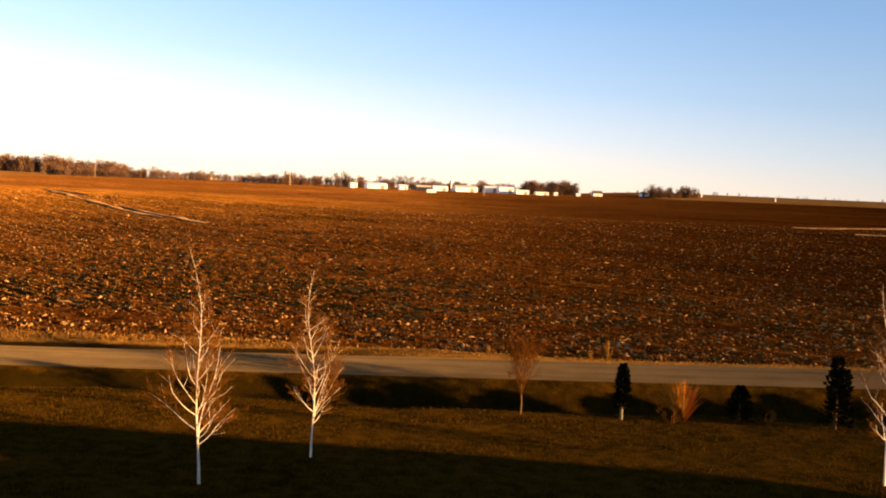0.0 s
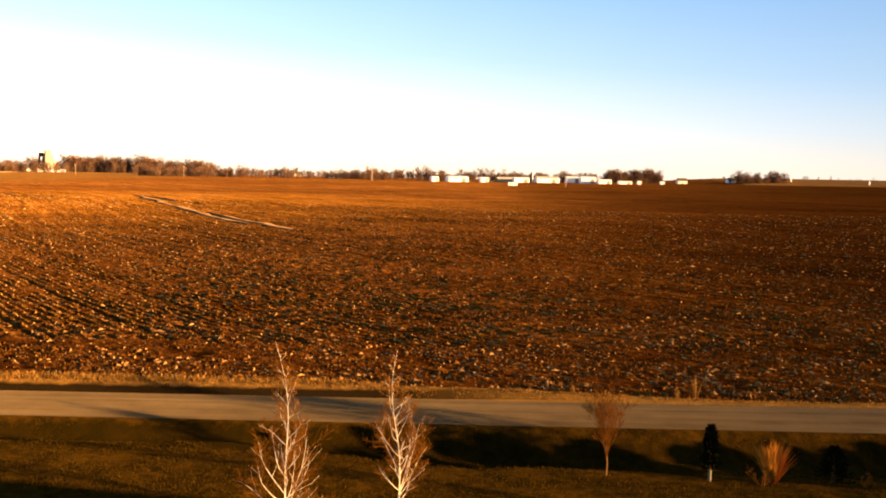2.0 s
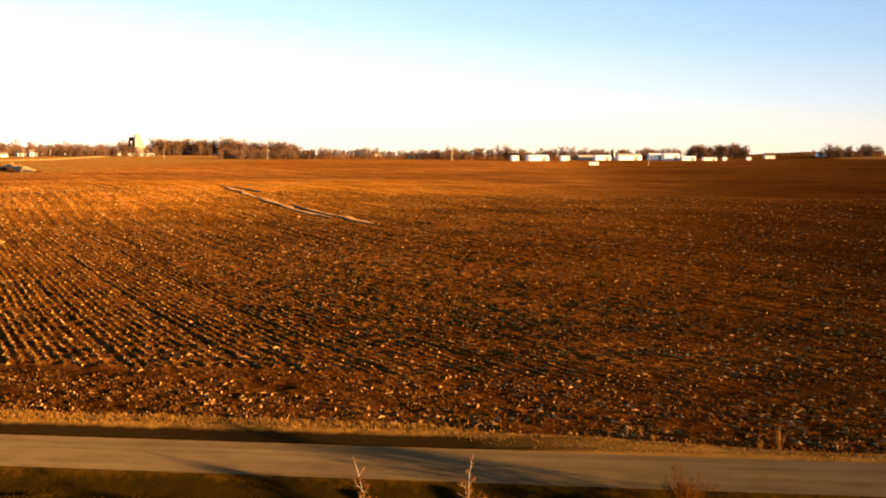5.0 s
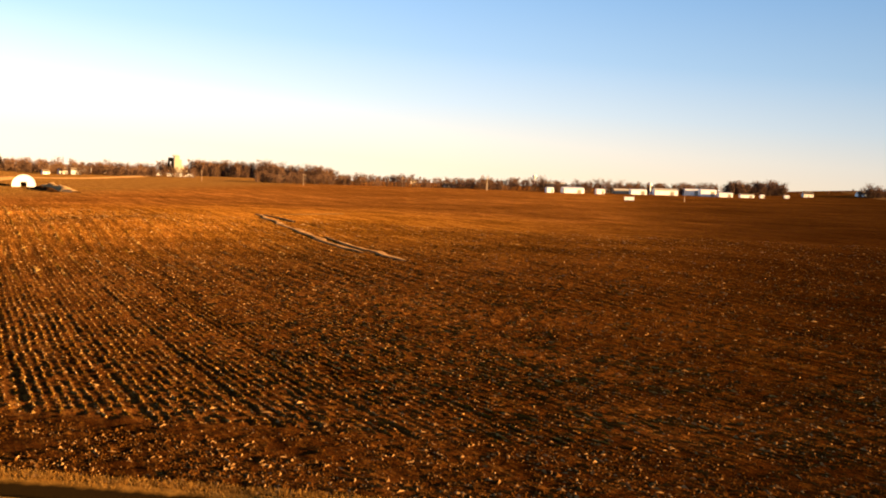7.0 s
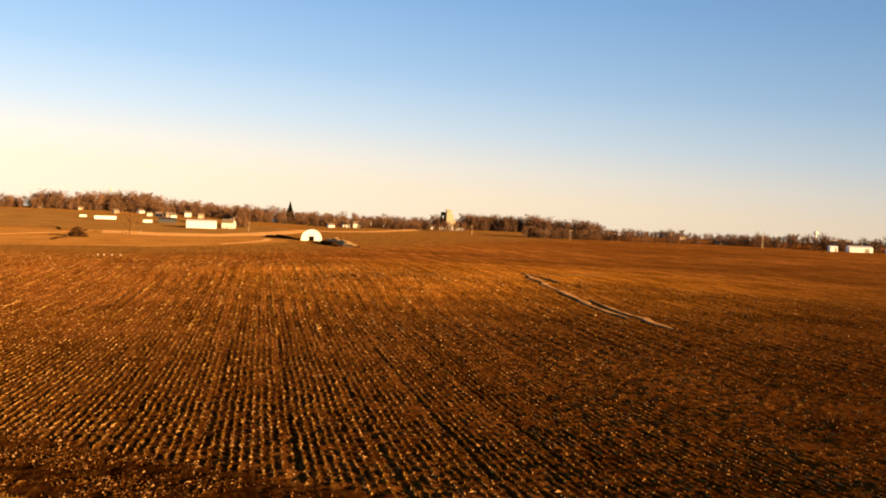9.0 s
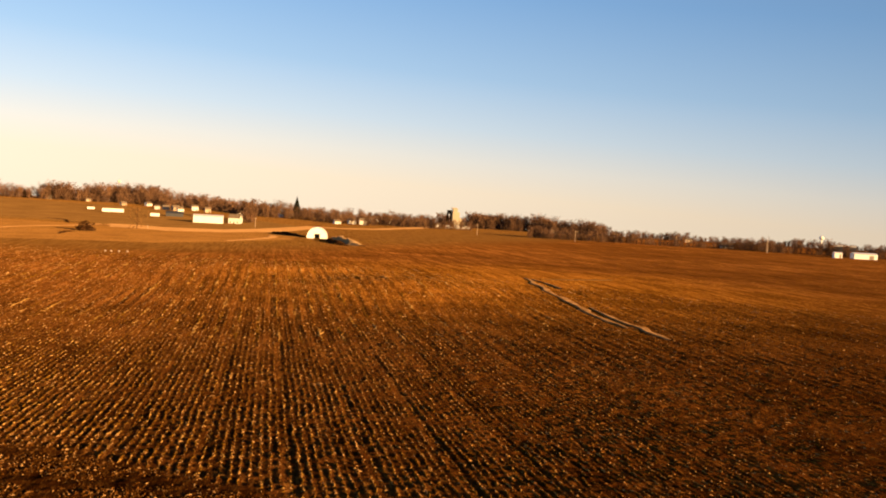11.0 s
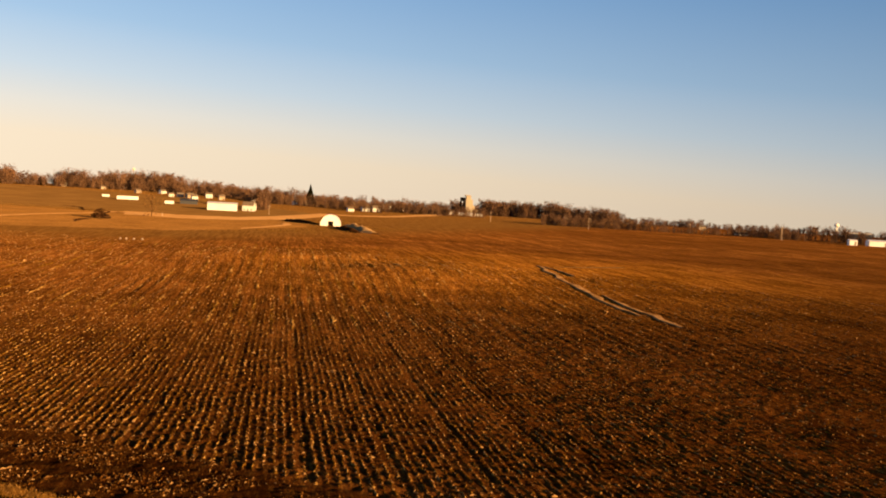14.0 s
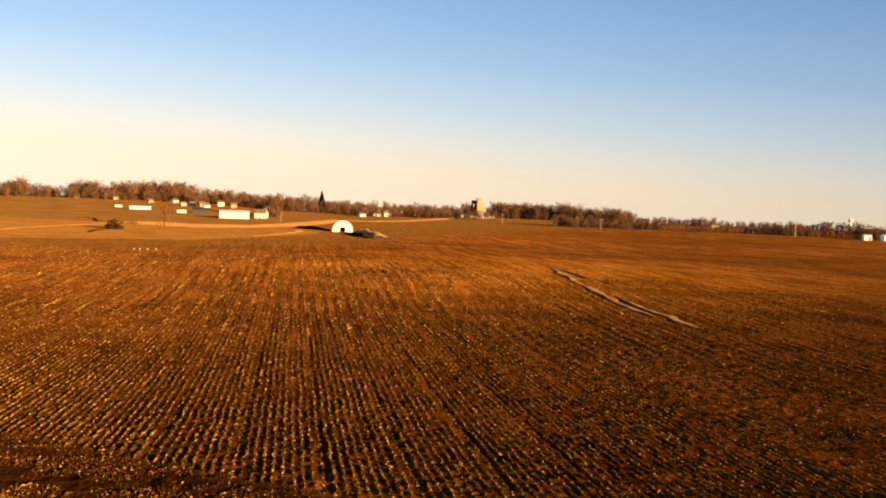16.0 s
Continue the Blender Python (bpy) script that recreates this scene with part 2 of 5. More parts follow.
def gravel_material():
    m, N, L, b = material("gravel_road", 0.95)
    pos = N.new("ShaderNodeNewGeometry").outputs["Position"]
    along = N.new("ShaderNodeMapping")
    along.inputs["Scale"].default_value = (0.06, 1.0, 1.0)
    L.new(pos, along.inputs["Vector"])
    ruts, patch, grain = noise_node(N, L, 1.1, 3, along.outputs[0]), noise_node(N, L, 0.4, 4, pos), noise_node(N, L, 22.0, 3, pos)
    col = mix(N, L, ramp(N, L, ruts, [(0.35, (0.085, 0.0562, 0.0245)), (0.65, (0.160, 0.107, 0.047))]), ramp(N, L, patch, [(0.35, (0.0757, 0.0510, 0.0229)), (0.65, (0.1320, 0.0898, 0.0396))]), 0.45)
    col = mix(N, L, col, ramp(N, L, grain, [(0.3, (0.75, 0.75, 0.75)), (0.7, (1.15, 1.15, 1.15))]), 0.8, "MULTIPLY")
    L.new(col, b.inputs["Base Color"])
    bump(N, L, b, grain, 0.02, 0.6)
    return m


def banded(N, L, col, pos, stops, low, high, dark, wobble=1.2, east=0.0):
    """Darkens a strip of ground between two lines along the road by a given colour. stops: over y from low to high."""
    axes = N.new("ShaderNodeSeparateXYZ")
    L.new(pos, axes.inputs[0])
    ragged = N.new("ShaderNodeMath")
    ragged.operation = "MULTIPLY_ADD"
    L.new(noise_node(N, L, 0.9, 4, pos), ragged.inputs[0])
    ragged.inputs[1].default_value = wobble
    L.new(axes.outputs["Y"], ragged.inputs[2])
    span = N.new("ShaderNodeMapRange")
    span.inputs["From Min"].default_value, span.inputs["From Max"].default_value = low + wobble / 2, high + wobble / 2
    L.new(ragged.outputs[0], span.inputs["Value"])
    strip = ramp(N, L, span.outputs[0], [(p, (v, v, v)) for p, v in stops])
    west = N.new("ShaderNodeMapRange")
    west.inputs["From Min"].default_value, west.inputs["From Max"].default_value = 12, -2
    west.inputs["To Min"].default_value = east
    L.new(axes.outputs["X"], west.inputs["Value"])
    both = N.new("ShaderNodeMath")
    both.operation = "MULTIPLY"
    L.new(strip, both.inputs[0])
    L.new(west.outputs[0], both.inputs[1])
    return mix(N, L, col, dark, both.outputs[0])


def verge_material():
    """Dead grass, with a darker strip along the bed of the field ditch."""
    m, N, L, b = material("verge_earth_and_dead_grass", 0.95)
    pos = N.new("ShaderNodeNewGeometry").outputs["Position"]
    big, small = noise_node(N, L, 0.5, 4, pos), noise_node(N, L, 9.0, 4, pos)
    c1, c2 = (0.12, 0.058, 0.009), (0.30, 0.150, 0.026)
    col = mix(N, L, ramp(N, L, big, [(0.35, c1), (0.65, c2)]), ramp(N, L, small, [(0.3, c1), (0.7, c2)]), 0.5)
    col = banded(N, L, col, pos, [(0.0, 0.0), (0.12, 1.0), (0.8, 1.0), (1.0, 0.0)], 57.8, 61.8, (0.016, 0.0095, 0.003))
    L.new(col, b.inputs["Base Color"])
    bump(N, L, b, small, 0.05)
    return m


def bark_material():
    m, N, L, b = material("birch_bark", 0.7)
    pos = N.new("ShaderNodeNewGeometry").outputs["Position"]
    flat = N.new("ShaderNodeMapping")
    flat.inputs["Scale"].default_value = (3.0, 3.0, 22.0)
    L.new(pos, flat.inputs["Vector"])
    marks, stain = noise_node(N, L, 1.0, 3, flat.outputs[0]), noise_node(N, L, 1.3, 3, pos)
    col = mix(N, L, ramp(N, L, stain, [(0.35, (0.44, 0.37, 0.27)), (0.65, (0.58, 0.51, 0.41))]), (0.07, 0.05, 0.04), ramp(N, L, marks, [(0.62, (0, 0, 0)), (0.70, (1, 1, 1))]))
    L.new(col, b.inputs["Base Color"])
    return m


def ribbed_metal(name, c, rough=0.5, step=0.9):
    """Painted sheet metal with upright ribs and faint dirt."""
    m, N, L, b = material(name, rough)
    dirt = noise_node(N, L, 0.25, 4)
    L.new(ramp(N, L, dirt, [(0.3, tuple(v * 0.86 for v in c)), (0.7, c)]), b.inputs["Base Color"])
    w = N.new("ShaderNodeTexWave")
    w.inputs["Scale"].default_value = 0.31 / step
    L.new(N.new("ShaderNodeTexCoord").outputs["Object"], w.inputs["Vector"])
    bump(N, L, b, w.outputs["Fac"], 0.03, 0.5)
    return m


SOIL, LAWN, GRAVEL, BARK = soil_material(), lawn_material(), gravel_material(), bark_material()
VERGE = verge_material()
STUBBLE = mottled("pale_stubble", (0.105, 0.050, 0.0125), (0.215, 0.110, 0.030), 0.035, 0.5, 0.95, 0.05)
PASTURE = mottled("pasture", (0.078, 0.042, 0.0125), (0.150, 0.083, 0.026), 0.03, 0.4, 0.95, 0.05)
TRACK = mottled("dirt_track", (0.22, 0.118, 0.042), (0.34, 0.195, 0.080), 0.05, 2.0, 0.95)
WATERWAY = mottled("dry_waterway_grass", (0.055, 0.028, 0.009), (0.35, 0.20, 0.088), 0.22, 0.9, 0.95, 0.1)
EARTH = mottled("bare_earth", (0.0245, 0.0112, 0.0042), (0.0525, 0.0238, 0.0077), 0.3, 3.0, 0.95, 0.2)
RUBBLE = mottled("pale_spoil", (0.26, 0.155, 0.065), (0.42, 0.27, 0.125), 0.3, 3.0, 0.95, 0.2)
DRY_BLADE = island_mottled("dry_grass_blades", [(0.0, (0.104, 0.0459, 0.006854)), (0.6, (0.1958, 0.09486, 0.01714)), (1.0, (0.2693, 0.153, 0.03672))])
FRINGE = island_mottled("bleached_edge_grass", [(0.0, (0.15, 0.066, 0.0095)), (0.6, (0.29, 0.14, 0.024)), (1.0, (0.38, 0.215, 0.052))])
LAWN_BLADE = island_mottled("lawn_blades", [(0.0, (0.026, 0.0155, 0.0012)), (0.6, (0.052, 0.027, 0.0022)), (1.0, (0.085, 0.043, 0.0045))])
STALK = island_mottled("corn_residue", [(0.0, (0.058, 0.0215, 0.0035)), (0.65, (0.11, 0.047, 0.0095)), (1.0, (0.33, 0.195, 0.080))], 0.9, False, True)
STUB = island_mottled("corn_stubble", [(0.0, (0.060, 0.025, 0.0022)), (0.55, (0.13, 0.062, 0.006)), (1.0, (0.32, 0.185, 0.055))], 0.9, False, True)
CLOD = island_mottled("soil_clods", [(0.0, (0.050, 0.0185, 0.0022)), (1.0, (0.105, 0.041, 0.005))], 0.9, False, True)
TWIG = mottled("brown_twigs", (0.09, 0.034, 0.0045), (0.175, 0.068, 0.009), 0.8, 8.0, 0.9)
RUSSET = mottled("russet_twigs", (0.075, 0.026, 0.004), (0.13, 0.046, 0.006), 0.8, 8.0, 0.9)
ORANGE = island_mottled("orange_grass_blades", [(0.0, (0.234, 0.078, 0.00624)), (1.0, (0.377, 0.1625, 0.0208))])
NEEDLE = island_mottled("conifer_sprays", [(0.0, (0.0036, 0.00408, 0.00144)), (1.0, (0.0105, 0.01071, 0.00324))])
# paler than NEEDLE: distance haze put into the needle colour
HAZY_NEEDLE = island_mottled("hazy_evergreens", [(0.0, (0.06, 0.042, 0.022)), (1.0, (0.12, 0.08, 0.042))])
WOODBARK = mottled("bare_wood", (0.0702, 0.03672, 0.01521), (0.135, 0.07128, 0.02947), 0.02, 0.9, 0.9, 0.0, 0.0, 0.3)
WOODTWIG = island_mottled("bare_crowns", [(0.0, (0.085, 0.048, 0.028)), (0.5, (0.140, 0.081, 0.048)), (1.0, (0.20, 0.122, 0.075))], 0.9, True)
WHITE_METAL = ribbed_metal("white_sheet_metal", (0.82, 0.80, 0.77))
GREY_METAL = ribbed_metal("grey_sheet_metal", (0.36, 0.33, 0.29), 0.9)
CREAM_METAL = ribbed_metal("cream_sheet_metal", (0.34, 0.27, 0.18))
BLUE_METAL = ribbed_metal("slate_blue_sheet_metal", (0.045, 0.047, 0.055))
WHITE_SIDING = mottled("white_siding", (0.70, 0.68, 0.64), (0.82, 0.80, 0.76), 0.3, 4.0, 0.6, 0.0, 0.0, 0.25)
TAN_SIDING = mottled("tan_siding", (0.40, 0.30, 0.2), (0.52, 0.4, 0.28), 0.3, 4.0, 0.7, 0.0, 0.0, 0.3)
SHINGLE = mottled("asphalt_shingles", (0.11, 0.085, 0.06), (0.21, 0.16, 0.12), 0.6, 5.0, 0.9, 0.02, 0.0, 0.3)
CONCRETE = mottled("weathered_concrete", (0.26, 0.23, 0.185), (0.36, 0.32, 0.26), 0.1, 1.0, 0.85)
DARK_STEEL = mottled("dark_steel", (0.004, 0.0036, 0.0032), (0.009, 0.008, 0.007), 0.4, 3.0, 0.9)
WOOD_POLE = mottled("weathered_pole", (0.36, 0.27, 0.18), (0.52, 0.40, 0.28), 0.5, 4.0, 0.85)
FABRIC = mottled("white_barn_fabric", (0.76, 0.75, 0.72), (0.86, 0.85, 0.82), 0.2, 2.0, 0.55)
GUARD = mottled("white_tree_guard", (0.0744, 0.0672, 0.04416), (0.0888, 0.0816, 0.05568), 2.0, 10.0, 0.6)
TAN_TWIG = mottled("tan_twigs", (0.13, 0.066, 0.02), (0.20, 0.105, 0.036), 0.3, 3.0, 0.9)
BALE_WRAP = mottled("weathered_bale_wrap", (0.30, 0.22, 0.14), (0.42, 0.32, 0.22), 1.0, 6.0, 0.7)
GLASS, _n, _l, _b = material("dark_window_glass", 0.25)
_b.inputs["Base Color"].default_value, _b.inputs["Specular IOR Level"].default_value = (0.02, 0.025, 0.03, 1), 0.6


# ---- mesh helpers ----
class Geo:
    """Vertices and faces of one mesh."""

    def __init__(self):
        self.v, self.f = [], []

    def add(self, verts, faces):
        k = len(self.v)
        self.v += [tuple(p) for p in verts]
        self.f += [tuple(i + k for i in f) for f in faces]
        return self

    def box(self, x0, x1, y0, y1, z0, z1):
        return self.add([(x, y, z) for z in (z0, z1) for x, y in ((x0, y0), (x1, y0), (x1, y1), (x0, y1))],
                        [(3, 2, 1, 0), (4, 5, 6, 7), (0, 1, 5, 4), (1, 2, 6, 5), (2, 3, 7, 6), (3, 0, 4, 7)])

    def prism(self, outline, y0, y1):
        """An outline of (x, z) drawn out from y0 to y1."""
        n = len(outline)
        return self.add([(x, y0, z) for x, z in outline] + [(x, y1, z) for x, z in outline],
                        [tuple(range(n)), tuple(range(2 * n - 1, n - 1, -1))] + [(i, i + n, (i + 1) % n + n, (i + 1) % n) for i in range(n)])

    def lathe(self, profile, n=12, cx=0.0, cy=0.0):
        """A profile of (r, z) turned round an upright axis."""
        rings = [[(cx + r * math.cos(2 * math.pi * k / n), cy + r * math.sin(2 * math.pi * k / n), z) for k in range(n)] for r, z in profile]
        faces = [(a * n + k, a * n + (k + 1) % n, (a + 1) * n + (k + 1) % n, (a + 1) * n + k) for a in range(len(rings) - 1) for k in range(n)]
        return self.add(sum(rings, []), faces + [tuple(range(n - 1, -1, -1)), tuple((len(rings) - 1) * n + k for k in range(n))])

    def tube(self, pts, radii, n=6):
        rings = []
        for i, p in enumerate(pts):
            d = (pts[min(i + 1, len(pts) - 1)] - pts[max(i - 1, 0)]).normalized()
            a = d.cross(Vector((0.31, 0.17, 0.94)) if abs(d.z) < 0.9 else Vector((1, 0, 0))).normalized()
            b = d.cross(a)
            rings.append([p + (a * math.cos(2 * math.pi * k / n) + b * math.sin(2 * math.pi * k / n)) * radii[i] for k in range(n)])
        faces = [(r * n + k, r * n + (k + 1) % n, (r + 1) * n + (k + 1) % n, (r + 1) * n + k) for r in range(len(pts) - 1) for k in range(n)]
        return self.add(sum(rings, []), faces + [tuple((len(pts) - 1) * n + k for k in range(n))])

    def mesh(self, name, mat, flat=True):
        me = bpy.data.meshes.new(name)
        me.from_pydata(self.v, [], self.f)
        me.materials.append(mat)
        if not flat:
            me.shade_smooth()
        me.update()
        return me


def part(name, geo, mat, parent=None, label="", at=None, flat=True):
    ob = new(name, geo.mesh(name, mat, flat))
    if parent is not None:
        ob.parent = parent
    if at is not None:
        ob.matrix_basis = at
    return tagged(ob, label)


def thing(name, x, y, turn, label, category, group="", z=None):
    ob = new(name)
    ob.empty_display_size = 0.2
    ob.matrix_basis = pose(x, y, float(ground_z(x, y)) if z is None else z, 0, 0, turn)
    return tagged(ob, label, category, group)


def arrays_mesh(name, v, f, mat, smooth_shade=False):
    """A mesh from numpy arrays: v (n, 3), f (m, 3 or 4)."""
    me = bpy.data.meshes.new(name)
    k = f.shape[1]
    me.vertices.add(len(v)), me.loops.add(f.size), me.polygons.add(len(f))
    me.vertices.foreach_set("co", np.ascontiguousarray(v, dtype=np.float32).ravel())
    me.loops.foreach_set("vertex_index", np.ascontiguousarray(f, dtype=np.int32).ravel())
    me.polygons.foreach_set("loop_start", np.arange(0, f.size, k, dtype=np.int32))
    me.polygons.foreach_set("use_smooth", np.full(len(f), smooth_shade))
    me.materials.append(mat)
    me.update(calc_edges=True)
    return me


# ---- the lie of the land ----
KNOT_Y = [-400, 0, 38, 42, 44, 46, 48, 50, 51.4, 52.3, 55.0, 57.6, 58.4, 59.6, 61.5, 67, 88, 115, 154, 243, 330, 550, 1100, 1500, 2200, 6000]
KNOT_Z = [0.5, 0.1, 0.0, -0.08, -0.2, -0.4, -0.62, -0.75, -0.55, -0.36, -0.24, -0.36, -0.5, -0.8, -0.62, -0.82, -1.75, -2.75, -3.2, -2.6, -0.5, 1.7, 3.8, 3.5, -10, -120]


def smooth(v):
    v = np.clip(v, 0, 1)
    return v * v * (3 - 2 * v)


LATTICE = np.random.RandomState(5).rand(256, 256)


def value_noise(x, y, size, shift=0):
    """Smooth noise from 0 to 1 in patches of that many metres."""
    u, w = np.asarray(x, float) / size + 7.3 * shift, np.asarray(y, float) / size + 3.1 * shift
    i, j = np.floor(u).astype(int), np.floor(w).astype(int)
    a, b = smooth(u - i), smooth(w - j)
    g = lambda p, q: LATTICE[p % 256, q % 256]
    return (g(i, j) * (1 - a) + g(i + 1, j) * a) * (1 - b) + (g(i, j + 1) * (1 - a) + g(i + 1, j + 1) * a) * b


def edge_shift(x):
    """How far the field's edge draws nearer to the road in the east and far west."""
    return 1.7 * smooth((x + 2) / 22) + 1.0 * smooth((-44 - x) / 14)


def bent(x, y):
    """Bends lines along the road to the field's edge."""
    return y - edge_shift(x) * smooth((y - 57.6) / 4.4) * smooth((70 - y) / 8)


def ground_z(x, y):
    x, y = np.asarray(x, float), np.asarray(y, float)
    z = np.interp(y, KNOT_Y, KNOT_Z)
    lip = 44.8 + 4.0 * smooth((4 - x) / 14) + 1.6 * (value_noise(x, y * 0, 5, 33) - 0.5) + 0.7 * (value_noise(x, y, 1.4, 34) - 0.5)
    z = z - (0.6 + 0.45 * smooth((x + 8) / 10)) * smooth((y - lip) / (2.0 + 1.2 * smooth((-x) / 8))) * smooth((52.2 - y) / 1.3)
    left = smooth((6 - x) / 10)
    z = z + (0.14 - 0.24 * left) * smooth((y - 57.7) / 0.9) * smooth((62.0 - edge_shift(x) - y) / 0.7)
    z = z + 2.4 * np.exp(-(((x + 160) / 120) ** 2 + ((y - 345) / 100) ** 2))
    z = z + 3.0 * np.exp(-(((x + 134) / 30) ** 2 + ((y - 278) / 32) ** 2)) + 1.8 * np.exp(-(((x + 205) / 34) ** 2 + ((y - 300) / 34) ** 2))
    z = z + 7.5 * smooth((x - 260) / 160) * smooth((y - 1090) / 280)      # the far stubble rises in the east
    return z + 12.0 * smooth((-x - 480) / 770) * smooth((y - 385) / 660)


def field_z(x, y):
    """The tilled field: rows, a cross-tilled headland along the road, clods."""
    z = ground_z(x, y)
    u = x * ROW_ACROSS[0] + y * ROW_ACROSS[1]
    u = u + 0.45 * (value_noise(x, y, 14, 1) - 0.5) + 0.42 * (value_noise(x, y, 1.6, 17) - 0.5)
    rows = smooth((y - 79.3) / 1.0 + 1.5 * (value_noise(x, y, 2.5, 9) - 0.5))
    fade = 1 - smooth((np.hypot(x, y) - 200) / 200)
    deep = 0.25 + 1.5 * value_noise(u, u * 0 + 0.5, ROW_STEP * 1.7, 2) * (0.35 + 0.65 * value_noise(x, y, 6, 3)) + 0.5 * smooth((value_noise(u, u * 0 + 9.5, ROW_STEP * 3, 2) - 0.7) * 5)
    fade = fade * smooth((y + edge_shift(x) - 62) / 0.9)
    near = smooth((75 - x) / 14) * smooth((x + 166) / 22) * (1 - smooth((y - 215) / 25))
    deep = deep * (0.15 + 1.6 * value_noise(x, y, 1.3, 18) * smooth(0.3 + 1.4 * value_noise(x, y, 9, 27)))
    wheel = np.abs((u + 4.55) % 9.1 - 4.55)     # wheel tracks of the planter
    z = z - rows * fade * near * 0.13 * np.exp(-(wheel / 0.36) ** 2) * smooth(value_noise(x, y, 22, 19) * 3 - 0.9)
    z = z + rows * fade * near * 0.052 * deep * np.cos(2 * np.pi * u / ROW_STEP)
    z = z + fade * (1 - rows) * 0.03 * np.cos(2 * np.pi * y / 0.9)
    far = smooth((60 - x) / 60) * smooth((x + 226) / 22) * smooth((y - 150) / 60) * (1 - smooth((y - 325) / 25))
    wide_rows = (u / 3.03) % 1.0                # broken wheel-wide furrows, seen from afar
    z = z + far * 0.12 * np.cos(2 * np.pi * wide_rows) * smooth(2.2 * value_noise(x, y, 11, 28) - 0.35) * (0.3 + value_noise(np.floor(u / 3.03) * 5.0, u * 0 + 2.5, 4, 29))
    clods = (value_noise(x, y, 0.6, 4) - 0.5) * 0.16 + (value_noise(x, y, 1.5, 5) - 0.5) * 0.14
    return z + clods * fade * (1 - 0.45 * smooth((x + 30) / 55))


def lawn_z(x, y):
    return ground_z(x, y) + (value_noise(x, y, 1.1, 6) - 0.5) * 0.07 * smooth((52.3 - y) * 2) + (value_noise(x, y, 5, 7) - 0.5) * 0.12 * smooth((50 - y) / 4)


def spread(a, b, step):
    return np.linspace(a, b, max(2, int(round((b - a) / step)) + 1))


def stretched(a, b, first, grow):
    """From a outwards to b in steps that grow."""
    out, step, s = [], first, 1 if b > a else -1
    v = a
    while s * (b - v) > 0:
        v += s * step
        out.append(v if s * (b - v) > 0 else b)
        step *= grow
    return np.array(out)


def sheet(name, xs, ys, height, mat, label):
    x, y = np.meshgrid(xs, ys)
    y = bent(x, y)
    v = np.stack([x, y, height(x, y)], -1).reshape(-1, 3)
    n, m = len(xs), len(ys)
    k = (np.arange(m - 1)[:, None] * n + np.arange(n - 1)[None]).ravel()
    f = np.stack([k, k + 1, k + 1 + n, k + n], -1)
    return tagged(new(name, arrays_mesh(name, v, f, mat, True)), label, kind="structure")


wide = lambda a, b, step: np.concatenate([stretched(a, -5000, step * 1.5, 1.12)[::-1], spread(a, b, step), stretched(b, 5000, step * 1.5, 1.12)])
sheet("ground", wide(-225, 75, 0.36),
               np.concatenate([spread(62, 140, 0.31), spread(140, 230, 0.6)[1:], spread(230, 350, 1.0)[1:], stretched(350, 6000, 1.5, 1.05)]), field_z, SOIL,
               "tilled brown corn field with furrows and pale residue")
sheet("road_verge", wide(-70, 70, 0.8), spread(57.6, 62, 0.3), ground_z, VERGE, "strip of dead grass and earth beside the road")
sheet("road", wide(-70, 70, 1.0), spread(52.3, 57.6, 0.4), lambda x, y: ground_z(x, y) + (value_noise(x, y, 0.8, 8) - 0.5) * 0.03 * smooth((y - 52.3) * 2) * smooth((57.6 - y) * 2), GRAVEL, "grey-tan gravel road with worn wheel tracks")
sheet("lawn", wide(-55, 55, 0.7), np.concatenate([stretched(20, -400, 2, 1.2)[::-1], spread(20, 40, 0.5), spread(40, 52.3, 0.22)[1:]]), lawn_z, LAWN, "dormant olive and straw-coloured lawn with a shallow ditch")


def draped(name, line, mat, label, lift=0.06, seed=0, kind="structure", edge=0.15):
    """A strip laid over the ground. line: x, y, width."""
    rnd = random.Random(seed)
    pts = []
    for (x0, y0, w0), (x1, y1, w1) in zip(line, line[1:]):
        n = max(2, int(math.hypot(x1 - x0, y1 - y0) / 6))
        pts += [(x0 + (x1 - x0) * k / n, y0 + (y1 - y0) * k / n, w0 + (w1 - w0) * k / n) for k in range(n)]
    pts.append(line[-1])
    v, f, across = [], [], 7
    for i, (x, y, w) in enumerate(pts):
        a, b = pts[max(i - 1, 0)], pts[min(i + 1, len(pts) - 1)]
        d = Vector((b[0] - a[0], b[1] - a[1], 0)).normalized()
        l, r = 0.5 + rnd.uniform(-edge, edge), 0.5 + rnd.uniform(-edge, edge)
        for k in range(across):
            s = -l * w + (l + r) * w * k / (across - 1)
            px, py = x - d.y * s, y + d.x * s
            v.append((px, py, float(field_z(px, py)) + (lift if 0 < k < across - 1 else -0.15)))
    for i in range(len(pts) - 1):
        f += [(i * across + k, i * across + k + 1, (i + 1) * across + k + 1, (i + 1) * across + k) for k in range(across - 1)]
    g = Geo().add(v, f)
    ob = part(name, g, mat, None, label, None, False)
    return tagged(ob, kind=kind)


